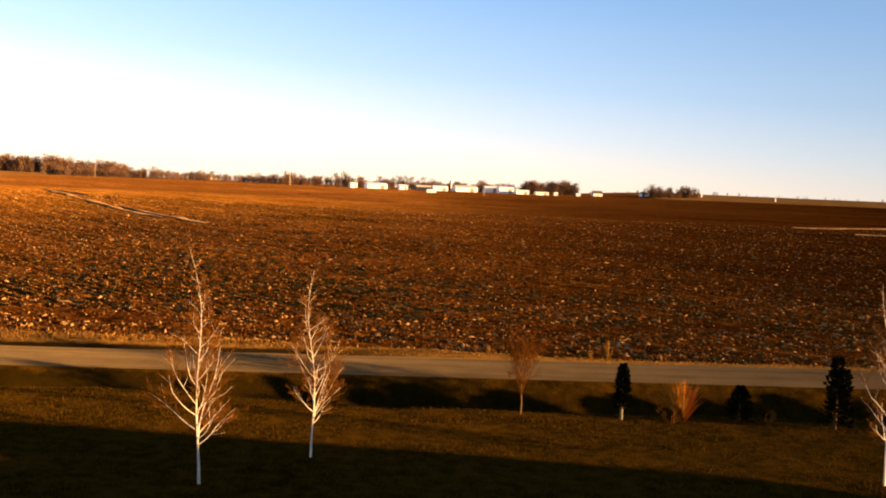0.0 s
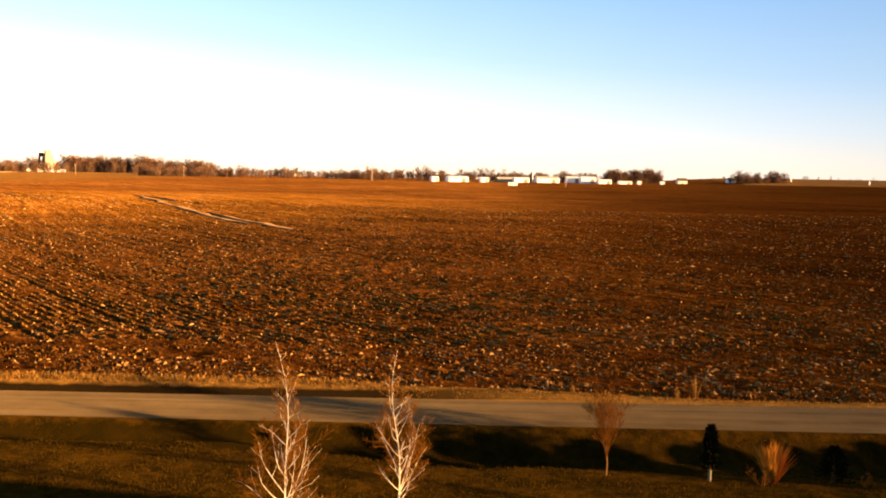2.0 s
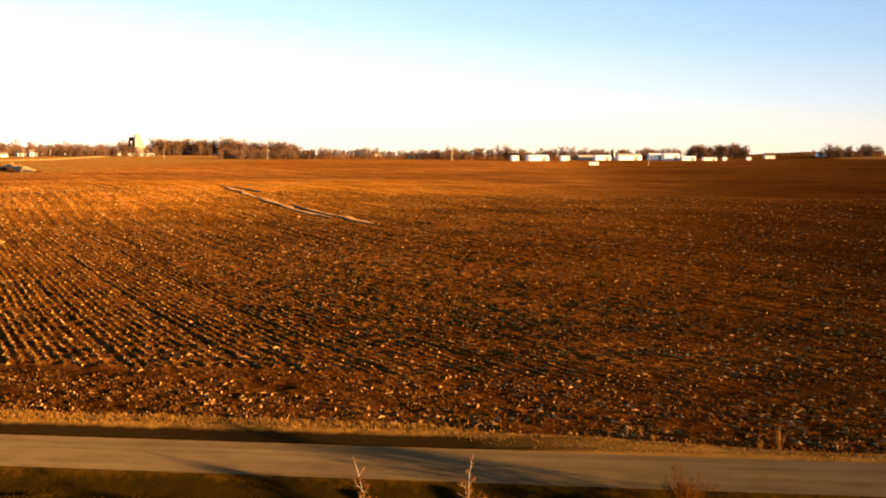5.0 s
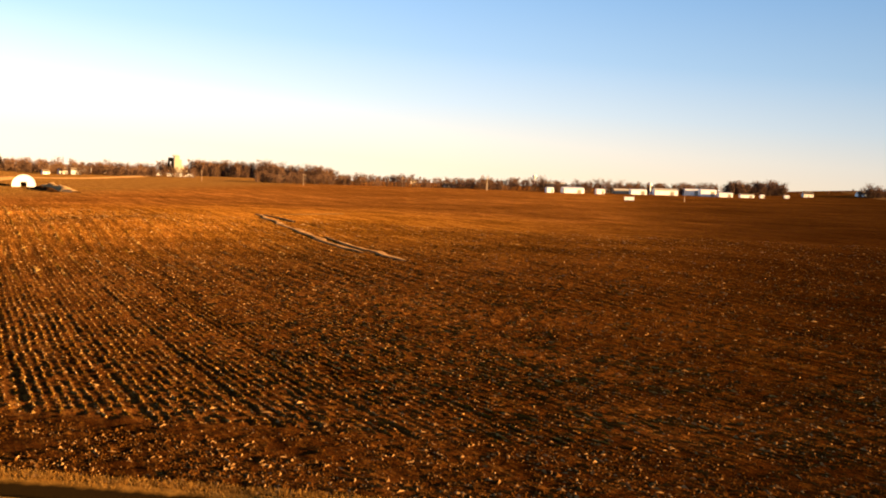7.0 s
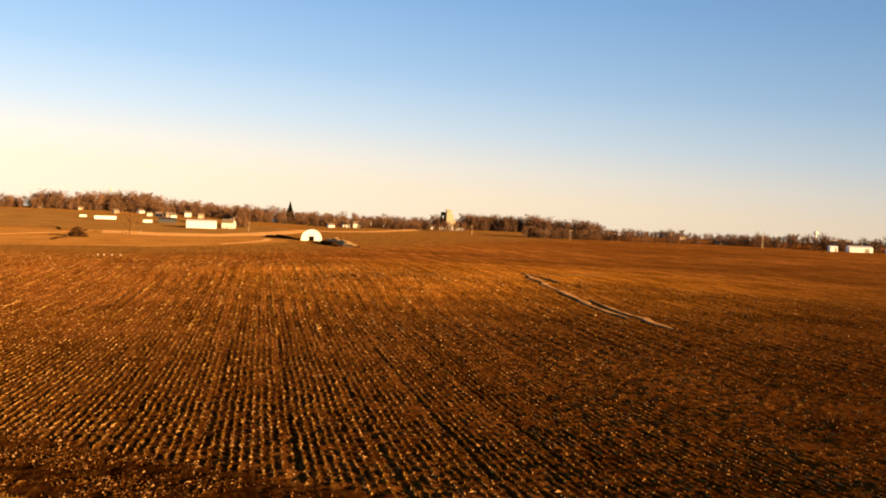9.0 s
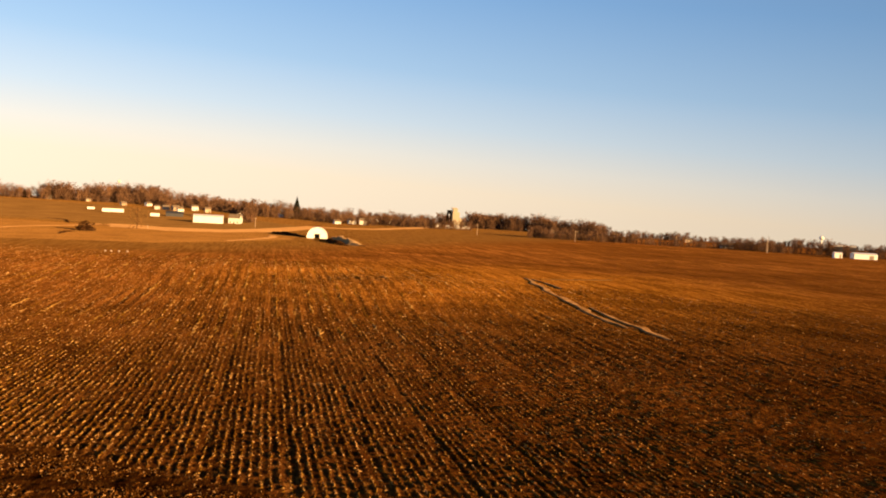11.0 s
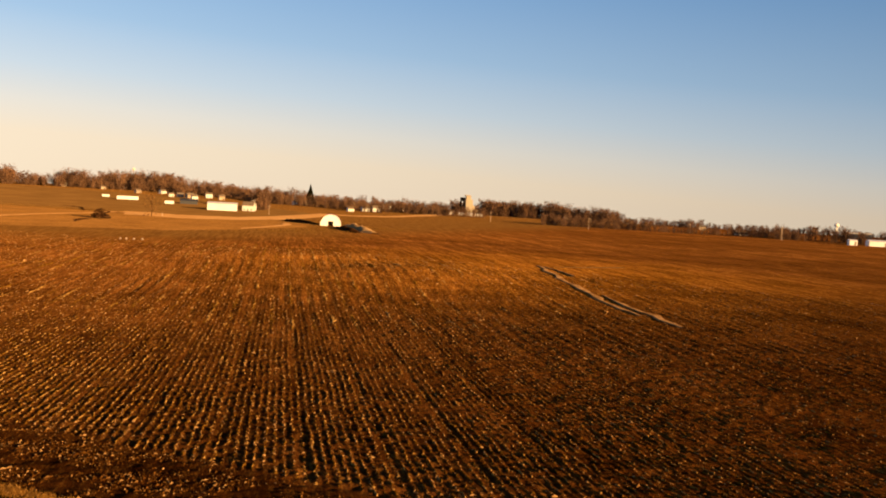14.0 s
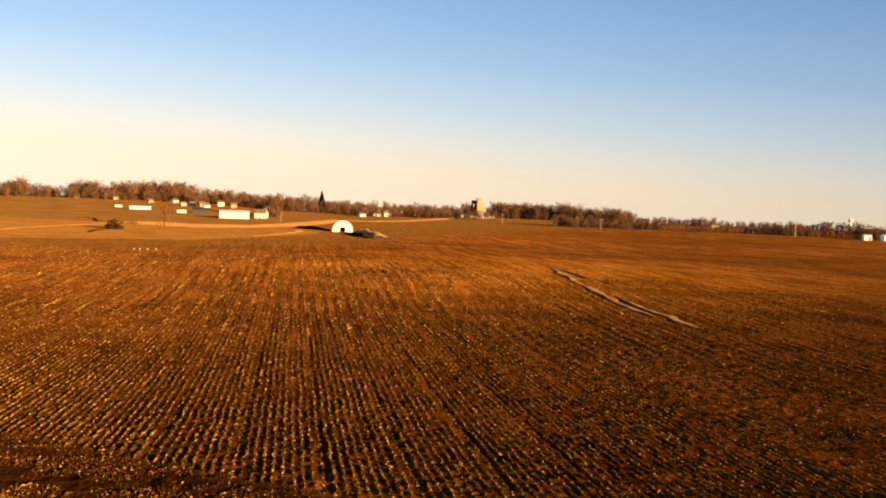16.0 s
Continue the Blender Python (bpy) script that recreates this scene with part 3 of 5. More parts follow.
def between(name, near, far, mat, label, lift, across=14, waver=2.0, seed=0):
    """A field laid over the ground between two lines of as many points."""
    pts = []
    for k in range(len(near) - 1):
        n = max(3, int(math.hypot(near[k + 1][0] - near[k][0], near[k + 1][1] - near[k][1]) / 12))
        for m in range(n + (k == len(near) - 2)):
            s = m / n
            pts.append([(near[k][i] + (near[k + 1][i] - near[k][i]) * s, far[k][i] + (far[k + 1][i] - far[k][i]) * s) for i in (0, 1)])
    x = np.array([[p[0][0] + (p[0][1] - p[0][0]) * c / across for c in range(across + 1)] for p in pts])
    y = np.array([[p[1][0] + (p[1][1] - p[1][0]) * c / across for c in range(across + 1)] for p in pts])
    y = y + waver * (value_noise(x, y, 55, seed) - 0.5) + 0.45 * waver * (value_noise(x, y, 13, seed + 1) - 0.5)
    z = ground_z(x, y) + lift
    z[:, 0] -= lift * 1.4
    z[:, -1] -= lift * 1.4
    z[0] -= lift * 1.4
    z[-1] -= lift * 1.4
    n, m = x.shape[1], x.shape[0]
    k = (np.arange(m - 1)[:, None] * n + np.arange(n - 1)[None]).ravel()
    ob = new(name, arrays_mesh(name, np.stack([x, y, z], -1).reshape(-1, 3), np.stack([k, k + 1, k + 1 + n, k + n], -1), mat, True))
    return tagged(ob, label, kind="structure")


between("stubble_field", [(-900, 180), (-640, 280), (-421, 370), (-352, 420), (-345, 480), (-350, 560)], [(-1400, 420), (-900, 520), (-560, 590), (-482, 640), (-430, 640), (-374, 628)], STUBBLE, "pale stubble field beyond the tilled ground", 0.35, 16, 30.0, 3)
between("pasture", [(-1400, 425), (-900, 525), (-562, 594), (-484, 644), (-440, 700)], [(-1600, 760), (-1250, 960), (-860, 1060), (-660, 960), (-545, 880)], PASTURE, "rising tan pasture below the woods", 0.4, 18, 8.0, 4)
draped("dirt_track", [(-640, 300, 3), (-490, 422, 4), (-502, 449, 4), (-516, 489, 4), (-524, 540, 4), (-548, 590, 8)], TRACK, "pale dirt track across the fields", 0.6, 6)
between("pale_field_strip", [(-505, 552), (-484, 552), (-451, 552), (-428, 582), (-429, 626), (-446, 700), (-500, 840)], [(-566, 610), (-546, 622), (-506, 612), (-474, 648), (-486, 712), (-520, 815), (-545, 895)], TRACK, "broad pale strip of bare ground beyond the stubble", 0.55, 8, 9.0, 9)
draped("dirt_track", [(-530, 870, 16), (-497, 880, 14), (-485, 938, 14), (-515, 1089, 20), (-555, 1250, 24)], TRACK, "pale dirt track towards the village", 0.6, 13)
draped("pale_field_strip", [(-350, 486, 3), (-355, 515, 6), (-368, 562, 9), (-392, 598, 6)], TRACK, "pale strip of bare ground below the earth bank", 0.5, 14)
draped("stubble_streak", [(-110, 358, 1), (-101, 371, 3), (-91, 391, 3)], PASTURE, "faint pale streak of stubble in the field", 0.2, 11)
draped("stubble_patch", [(145, 331, 2), (160, 336, 7), (176, 344, 4), (205, 362, 9)], WATERWAY, "patch of pale stubble in the field", 0.3, 7, edge=0.35)
draped("stubble_patch", [(154, 304, 1.5), (164, 303, 5), (190, 306, 4)], WATERWAY, "patch of pale stubble in the field", 0.3, 8, edge=0.35)
between("far_stubble", [(330, 1110), (600, 1105), (900, 1150), (1800, 1300)], [(360, 1420), (640, 1440), (1000, 1460), (2000, 1600)], STUBBLE, "distant pale stubble field", 0.5, 12, 5.0, 5)


# ---- small ground cover ----
def blades(name, mat, label, category, count, place_of, height, width, lean, seed):
    """Upright grass blades, each two triangles bent at the middle."""
    r = np.random.RandomState(seed)
    x, y, z, s = place_of(r, count)
    n = len(x)
    a, h, w = r.rand(n) * 2 * np.pi, height[0] + (height[1] - height[0]) * r.rand(n), width * (0.6 + 0.8 * r.rand(n))
    h = h * s
    l, la = h * lean * r.rand(n), r.rand(n) * 2 * np.pi
    dx, dy = np.cos(a) * w, np.sin(a) * w
    p = np.stack([np.stack([x - dx, y - dy, z - 0.03], -1), np.stack([x + dx, y + dy, z - 0.03], -1),
                  np.stack([x + np.cos(la) * l * 0.35, y + np.sin(la) * l * 0.35 + dy * 0.6, z + h * 0.6], -1),
                  np.stack([x + np.cos(la) * l, y + np.sin(la) * l, z + h], -1)], 1)
    v = p.reshape(-1, 3)
    k = np.arange(n) * 4
    f = np.concatenate([np.stack([k, k + 1, k + 2], -1), np.stack([k + 2, k + 1, k + 3], -1)])
    return tagged(new(name, arrays_mesh(name, v, f, mat)), label, category, kind="stuff")


def lumps(name, mat, label, category, count, place_of, size, stretch, seed, tall=0.45):
    """Small uneven lumps, sunk into the ground."""
    r = np.random.RandomState(seed)
    x, y, z, s = place_of(r, count)
    n = len(x)
    o = np.array([(1, 0, -0.3), (-1, 0, -0.3), (0, 1, -0.3), (0, -1, -0.3), (0, 0, 1)], float)
    sc = (size[0] + (size[1] - size[0]) * r.rand(n) ** 2) * s
    p = o[None] * sc[:, None, None] * (0.7 + 0.6 * r.rand(n, 5, 1)) * np.stack([1 + stretch * r.rand(n), 0.5 + 0.4 * r.rand(n), tall + 0.9 * tall * r.rand(n)], -1)[:, None, :]
    a = r.rand(n) * 2 * np.pi if stretch < 1 else np.pi / 2 + ROW_AZ + 0.5 * r.randn(n)
    c, q = np.cos(a)[:, None], np.sin(a)[:, None]
    v = np.stack([p[..., 0] * c - p[..., 1] * q + x[:, None], p[..., 0] * q + p[..., 1] * c + y[:, None], p[..., 2] + z[:, None]], -1).reshape(-1, 3)
    t = np.array([(0, 2, 4), (2, 1, 4), (1, 3, 4), (3, 0, 4)])
    f = (np.arange(n)[:, None, None] * 5 + t[None]).reshape(-1, 3)
    return tagged(new(name, arrays_mesh(name, v, f, mat)), label, category, kind="stuff")


def on_field(y1, crowd, rowed):
    """Places over the near field; rowed: how far they gather on the rows."""
    def place_of(r, n):
        y = 62.2 + (y1 - 62.2) * r.rand(n) ** crowd
        a, c = -72 - 1.35 * (y - 62), 55 + 0.55 * (y - 62)
        x = a + (c - a) * r.rand(n)
        keep = value_noise(x, y, 3.5, 12) + 0.5 * r.rand(n) > 0.42 + (1 - smooth((y - 78) / 3)) * (0.12 + 0.22 * smooth((-20 - x) / 15)) + 0.04 * smooth((x + 25 - 0.1 * (y - 62)) / 60)
        x, y = x[keep], bent(x[keep], y[keep])
        u = x * ROW_ACROSS[0] + y * ROW_ACROSS[1]
        shift = (np.round(u / ROW_STEP) * ROW_STEP - u) * rowed * smooth((y - 79) / 1.5)
        x, y = x + ROW_ACROSS[0] * shift, y + ROW_ACROSS[1] * shift
        return x, y, field_z(x, y), 0.85 + 0.35 * smooth((y - 80) / 200)
    return place_of


def on_verge(r, n):
    x = -85 + 150 * r.rand(n)
    left = smooth((1 - x) / 8)
    y = 61.0 + 0.4 * left + (0.7 + 0.9 * left) * r.rand(n) ** 0.75
    keep = value_noise(x, y, 1.2, 14) + 0.25 * left + 0.3 * smooth(y - 60.8) > 0.42
    x, y = x[keep], y[keep]
    y = y - edge_shift(x) - 2.6 * (1 - smooth((3 - x) / 8)) * (r.rand(len(x)) < 0.35) * r.rand(len(x))
    s = 0.35 + 0.75 * smooth((1 - x) / 8) * smooth((y - 61) / 1.5) + 0.35 * value_noise(x, y, 2.0, 15)
    s = s + 1.5 * smooth((-37 - x) / 5) * value_noise(x, y, 1.5, 56)      # tall reeds further west
    return x, y, ground_z(x, y), s


def on_lawn(r, n):
    x, y = -34 + 68 * r.rand(n), 30 + 22.1 * r.rand(n)
    keep = value_noise(x, y, 1.3, 41) + 0.6 * r.rand(n) > 0.45 + 0.45 * smooth((y - 48.4) / 1.5)
    x, y = x[keep], y[keep]
    return x, y, lawn_z(x, y), 0.5 + value_noise(x, y, 1.6, 16)


blades("dead_grass_fringe", FRINGE, "tan dead grass standing along the field edge", "dead grass", 34000, on_verge, (0.10, 0.30), 0.022, 0.5, 21)
blades("lawn_grass", LAWN_BLADE, "short dormant olive and straw lawn grass", "grass", 150000, on_lawn, (0.05, 0.11), 0.018, 0.4, 22)
lumps("soil_clods", CLOD, "brown soil clods over the tilled field", "soil clods", 70000, on_field(260, 1.7, 0.3), (0.05, 0.17), 0.4, 23, 0.42)
lumps("corn_residue", STALK, "pale corn stalk scraps over the field", "crop residue", 140000, on_field(340, 1.45, 0.7), (0.055, 0.23), 2.2, 24, 0.6)


def row_ridges(name, mat, label, count, seed, step, first, last, length, half, tall, keep_of, points=5):
    """Low wavering ridges of stubble that lie along the crop rows. first, last: how far along the rows, in metres."""
    r = np.random.RandomState(seed)
    u, w = np.round((-150 + 290 * r.rand(count)) / step) * step, first + (last - first) * r.rand(count) ** 1.25
    x, y = u * ROW_ACROSS[0] + w * ROW_DIR[0], u * ROW_ACROSS[1] + w * ROW_DIR[1]
    keep = keep_of(x, y, r)
    u, w = u[keep], w[keep]
    n = len(u)
    long, wide_of, high = length[0] + (length[1] - length[0]) * r.rand(n) ** 1.6, half * (0.6 + 0.8 * r.rand(n)), tall * (0.5 + r.rand(n))
    s = np.linspace(0, 1, points)[None]
    ww = w[:, None] + long[:, None] * s
    uu = u[:, None] + 0.07 * r.randn(n, points) * (half / 0.1)
    x, y = uu * ROW_ACROSS[0] + ww * ROW_DIR[0], uu * ROW_ACROSS[1] + ww * ROW_DIR[1]
    shift = 0.45 * (value_noise(x, y, 14, 1) - 0.5) + 0.42 * (value_noise(x, y, 1.6, 17) - 0.5)      # as the rows wander
    x, y = x - ROW_ACROSS[0] * shift, y - ROW_ACROSS[1] * shift
    swell = (np.sin(np.pi * (0.12 + 0.76 * s)) * (0.6 + 0.8 * r.rand(n, points)))
    z = field_z(x, y)
    side = wide_of[:, None] * swell
    p = np.stack([np.stack([x - ROW_ACROSS[0] * side, y - ROW_ACROSS[1] * side, z - 0.06], -1), np.stack([x, y, z + high[:, None] * swell], -1),
                  np.stack([x + ROW_ACROSS[0] * side, y + ROW_ACROSS[1] * side, z - 0.06], -1)], 2)      # n, points, 3, xyz
    k = (np.arange(n)[:, None] * points + np.arange(points - 1)[None]).reshape(-1) * 3
    f = np.concatenate([np.stack([k + a, k + a + 1, k + a + 4, k + a + 3], -1) for a in (0, 1)])
    return tagged(new(name, arrays_mesh(name, p.reshape(-1, 3), f, mat)), label, "crop stubble", kind="stuff")


def near_rows(x, y, r):
    west = smooth((22 - x + 0.06 * (y - 80)) / 55)
    return (y > 79.5) & (x > -190) & (x < 45) & (r.rand(len(x)) > 0.85 * smooth((np.hypot(x, y) - 120) / 110)) & (0.75 * value_noise(x, y, 6, 51) + 0.55 * r.rand(len(x)) < 0.24 + 0.6 * west)


def knoll_rows(x, y, r):
    return (y > 165) & (y < 350) & (x > -300) & (x < -60) & (0.7 * value_noise(x, y, 25, 52) + 0.5 * r.rand(len(x)) < 0.62)


row_ridges("corn_stubble", STUB, "pale corn stubble standing along the rows", 60000, 26, ROW_STEP, 60, 250, (0.4, 1.9), 0.095, 0.10, near_rows)
row_ridges("stubble_rows", STUB, "pale stubble left along the planter's passes", 3000, 27, 4.545, 200, 430, (4, 18), 0.32, 0.07, knoll_rows, 8)


def on_pale(r, n):
    """Over the pale fields beyond the tilled ground."""
    s, q = r.rand(n), r.rand(n)
    x, y = -300 - 620 * s, 380 + 250 * q + 0.10 * 620 * s * (q - 1.2)
    edge = 372 + 0.9 * (x + 421) * np.where(x > -421, 1.0, 0.42)
    keep = (y > edge + 4) & (value_noise(x, y, 18, 31) + 0.6 * r.rand(n) > 0.5)
    x, y = x[keep], y[keep]
    return x, y, ground_z(x, y) + 0.25, 0.6 + 0.8 * value_noise(x, y, 25, 32)


blades("standing_stubble", DRY_BLADE, "standing straw stubble over the pale fields", "stubble", 60000, on_pale, (0.25, 0.55), 0.16, 0.5, 25)


# ---- plants ----
def branch(geo, rnd, start, way, length, radius, level, thin, spec):
    """A tapered limb that wanders and forks. geo: thick limbs; thin: twigs."""
    steps = 6 if level < 2 else 3
    lift = spec.get("lift", 0.1) if level == 1 else 0.0       # limbs sweep upwards
    pts, radii, p, d = [start], [radius], start.copy(), way.normalized()
    for k in range(steps):
        d = (d + Vector((rnd.uniform(-1, 1), rnd.uniform(-1, 1), rnd.uniform(-0.4, 1.0))) * spec["wander"] * (0.6 if level == 0 else 1) + Vector((0, 0, lift))).normalized()
        p = p + d * length / steps
        pts.append(p.copy())
        radii.append(max(radius * (1 - (k + 1) / steps * 0.85), spec["tip"]))
    (geo if level < spec["thick"] or (level == 2 and rnd.random() < spec.get("pale", 0)) else thin).tube(pts, radii, 7 if level == 0 else (5 if level == 1 else 3))
    if level >= spec["levels"]:
        return
    for _ in range(spec["forks"][level]):
        s = rnd.uniform(0.25, 0.97)
        i = min(int(s * steps), steps - 1)
        q = pts[i].lerp(pts[i + 1], s * steps - i)
        along = (pts[i + 1] - pts[i]).normalized()
        side = along.cross(Vector((rnd.uniform(-1, 1), rnd.uniform(-1, 1), rnd.uniform(-1, 1)))).normalized()
        w = along * rnd.uniform(0.55, 1.0) + side * rnd.uniform(0.5, 0.95) + Vector((0, 0, 0.15))
        branch(geo, rnd, q, w, length * rnd.uniform(0.32, 0.6) * (1.1 - 0.55 * s), max(radii[i] * 0.55, spec["tip"]), level + 1, thin, spec)


def birch(x, y, height, first, lean, seed, label):
    """A young birch: one bent white leader, upswept white limbs, brown twigs."""
    rnd = random.Random(seed)
    t = thing("birch_tree", x, y, 0, label, "tree", "birches on the lawn")
    trunk = Geo()
    n, pts, radii = 12, [], []
    bend = rnd.uniform(0, 6.28)
    for k in range(n + 1):
        s = k / n
        w = 0.11 * math.sin(s * 7 + bend) * s * 2
        pts.append(Vector((lean * height * s * s + w, 0.12 * math.sin(s * 4 + bend), height * s - 0.05)))
        radii.append(0.038 * (1 - s) ** 1.35 * height / 7 + 0.004 + (0.012 if k == 0 else 0))
    trunk.tube(pts, radii, 9)
    part("trunk", trunk, BARK, t, "white peeling birch bark", None, False)
    spec = dict(wander=0.27, tip=0.0032, thick=2, levels=3, forks=(0, 15, 9), lift=0.06, pale=0.22)
    count = 30
    for k in range(count + 1):
        s = first / height + (0.95 - first / height) * (k / count) ** 1.25
        i = min(int(s * n), n - 1)
        q = pts[i].lerp(pts[i + 1], s * n - i)
        a = k * 2.4 + rnd.uniform(-0.5, 0.5)
        rise = 0.37 + 0.85 * s + rnd.uniform(-0.22, 0.25)
        length = height * (0.03 + 0.37 * (1 - s) ** 1.4) * rnd.uniform(0.7, 1.25) * min(1.0, 0.72 + 1.9 * (s - first / height))
        radius = 0.023 * (1 - s) ** 1.3 + 0.004
        if k == 1:                               # a second stem forks off low down
            a, rise, length, radius = 0.3, 4.5, height * 0.42, 0.027
        limb, twigs = Geo(), Geo()
        branch(limb, rnd, q, Vector((math.cos(a), math.sin(a), rise)), length, radius, 1, twigs, spec)
        lo = part("limb", limb, BARK, t, "", None, False)
        tagged(part("twig_spray", twigs, TWIG, lo, "fine bare brown twigs"), kind="stuff")
    return t


def bare_shrub(x, y, height, spread_m, stems, seed, label, mat, name="bare_shrub", category="shrub", foot=-0.05, forks=(6, 5, 4)):
    """Many thin stems that fork out from one foot."""
    rnd = random.Random(seed)
    t = thing(name, x, y, 0, label, category)
    limbs, twigs = Geo(), Geo()
    spec = dict(wander=0.24, tip=0.0035, thick=1, levels=3, forks=forks)
    for k in range(stems):
        a, o = rnd.uniform(0, 6.28), rnd.uniform(0.1, 1.0) * spread_m / height
        branch(limbs, rnd, Vector((math.cos(a) * 0.08, math.sin(a) * 0.08, foot)) if foot < 0 else Vector((0, 0, foot * (0.6 + 0.4 * k / stems))), Vector((math.cos(a) * o, math.sin(a) * o, 1)), height * rnd.uniform(0.7, 1.0), 0.016, 0, twigs, spec)
    part("stems", limbs, mat, t, "", None, False)
    tagged(part("twig_spray", twigs, mat, t), kind="stuff")
    return t


def conifer(x, y, height, width, seed, label, guard=0.0, name="young_conifer", tips=1, group=""):
    """A dense evergreen of many small needle sprays round a trunk."""
    rnd = random.Random(seed)
    t = thing(name, x, y, rnd.uniform(0, 360), label, "conifer", group)
    trunk, crown = Geo(), Geo()
    trunk.tube([Vector((0, 0, -0.05)), Vector((0, 0, height * 0.5)), Vector((0, 0, height * 0.95))], [0.05 * width + 0.02, 0.03 * width + 0.015, 0.01], 6)
    part("trunk", trunk, WOODBARK, t)
    heads = [(0, 0, height)] + [(0.22 * width * math.cos(2.1 * k), 0.22 * width * math.sin(2.1 * k), height * 0.85) for k in range(1, tips)]
    for hx, hy, top in heads:
        n = int(1500 / len(heads))
        for k in range(n):
            s = rnd.random() ** 0.8
            z = guard + 0.06 * height + (top - guard - 0.06 * height) * s
            r = width * 0.5 * (1 - s) ** 0.62 * (0.85 + 0.3 * math.sin(7 * s + k % 5)) + 0.02
            a = rnd.uniform(0, 6.28)
            q = rnd.uniform(0.35, 1.05) * r
            c = Vector((hx * s + q * math.cos(a), hy * s + q * math.sin(a), z))
            l = rnd.uniform(0.07, 0.16) * (0.6 + 0.35 * height)
            out = Vector((math.cos(a), math.sin(a), rnd.uniform(0.1, 1.0))).normalized() * l
            side = out.cross(Vector((rnd.uniform(-1, 1), rnd.uniform(-1, 1), 1))).normalized() * l * 0.4
            crown.add([c - side * 0.5, c + out * 0.4 + side, c + out, c + out * 0.4 - side], [(0, 1, 2), (0, 2, 3)])
    part("crown", crown, NEEDLE, t, "dark green needle sprays")
    if guard:
        part("tree_guard", Geo().lathe([(0.07, 0), (0.075, 0.02), (0.07, guard + 0.1), (0.05, guard + 0.1)], 10), GUARD, t, "white plastic trunk guard")
    return t


def grass_clump(x, y, height, count, seed, label, mat, width=0.35):
    rnd = random.Random(seed)
    g = Geo()
    for k in range(count):
        a, o, h = rnd.uniform(0, 6.28), rnd.uniform(0, 1), height * rnd.uniform(0.55, 1.0)
        f = Vector((math.cos(a) * 0.12 * o, math.sin(a) * 0.12 * o, -0.03))
        tip = Vector((math.cos(a) * width * o * rnd.uniform(0.7, 1.4), math.sin(a) * width * o * rnd.uniform(0.7, 1.4), h))
        mid = f.lerp(tip, 0.55) + Vector((0, 0, 0.12 * h))
        s = Vector((-math.sin(a + 1), math.cos(a + 1), 0)) * rnd.uniform(0.008, 0.018)
        g.add([f - s, f + s, mid + s * 0.8, tip, mid - s * 0.8], [(0, 1, 2, 4), (4, 2, 3)])
    ob = part("grass_clump", g, mat, None, label, pose(x, y, float(ground_z(x, y))))
    return tagged(ob, category="ornamental grass")


birch(-3.5, 33.3, 7.1, 1.25, -0.05, 11, "young white-barked birch with bare upswept limbs on the lawn")
birch(-0.4, 36.5, 6.3, 1.15, -0.02, 23, "young white-barked birch with bare spreading limbs on the lawn")
birch(18.4, 34.8, 6.6, 1.1, -0.03, 37, "young white-barked birch beside the dark conifers")
small = bare_shrub(7.75, 44.0, 2.7, 1.5, 9, 41, "slender bare russet-twigged small tree at the ditch", RUSSET, "small_bare_tree", "tree", 0.95, (9, 7, 5))
part("trunk", Geo().tube([Vector((0, 0, -0.05)), Vector((0.03, 0, 0.6)), Vector((-0.02, 0.02, 1.3))], [0.04, 0.028, 0.018], 8), TAN_TWIG, small, "pale slender trunk", None, False)
conifer(11.9, 43.6, 2.25, 0.62, 51, "narrow dark arborvitae with a white trunk guard", 0.35)
grass_clump(14.42, 43.5, 1.8, 620, 61, "tall orange ornamental grass fanning out at the ditch", ORANGE, 0.85)
bare_shrub(13.9, 43.2, 0.75, 0.7, 7, 62, "low dark leafless shrub beside orange grass", TWIG)
conifer(16.9, 43.6, 1.5, 1.35, 71, "low broad dark spruce on the lawn")
bare_shrub(17.9, 43.0, 0.65, 0.5, 5, 72, "low leafless brown shrub beside a small spruce", TWIG)
conifer(20.4, 42.3, 2.95, 1.25, 81, "dark twin-tipped arborvitae on the lawn", 0.0, "young_conifer", 2)
for k in range(16):
    conifer(23.6 + 1.7 * k, 42.4 + 0.5 * math.sin(k * 2.3), 2.35 + 0.25 * math.sin(k * 1.7), 1.9, 90 + k, "dark arborvitae in a row beside the ditch", 0.0, "young_conifer", 1, "row of arborvitae")
grass_clump(15.4, 60.4, 1.45, 46, 63, "tall tuft of dry tan grass at the field edge", DRY_BLADE, 0.5)
grass_clump(14.4, 60.4, 0.65, 50, 64, "short tuft of dry tan grass at the field edge", DRY_BLADE, 0.25)
grass_clump(8.4, 60.9, 0.6, 50, 65, "short tuft of dry tan grass at the field edge", DRY_BLADE, 0.25)


# ---- buildings ----
def gable(w, d, h, rise):
    """Walls of a gabled house, its ridge along x."""
    g = Geo()
    g.prism([(-d / 2, 0), (d / 2, 0), (d / 2, h), (0, h + rise), (-d / 2, h)], -w / 2, w / 2)
    g.v = [(y, x, z) for x, y, z in g.v]
    g.f = [tuple(reversed(f)) for f in g.f]
    return g


def gable_roof(w, d, h, rise, over=0.4, thick=0.18):
    g = Geo()
    k = rise / (d / 2)
    for s in (-1, 1):
        out = d / 2 + over
        o = [(0, h + rise + 0.02), (s * out, h - k * over + 0.02), (s * out, h - k * over + 0.02 + thick), (0, h + rise + 0.02 + thick * 1.1)]
        p = Geo().prism(o, -w / 2 - over, w / 2 + over)
        g.add([(y, x, z) for x, y, z in p.v], p.f)
    return g


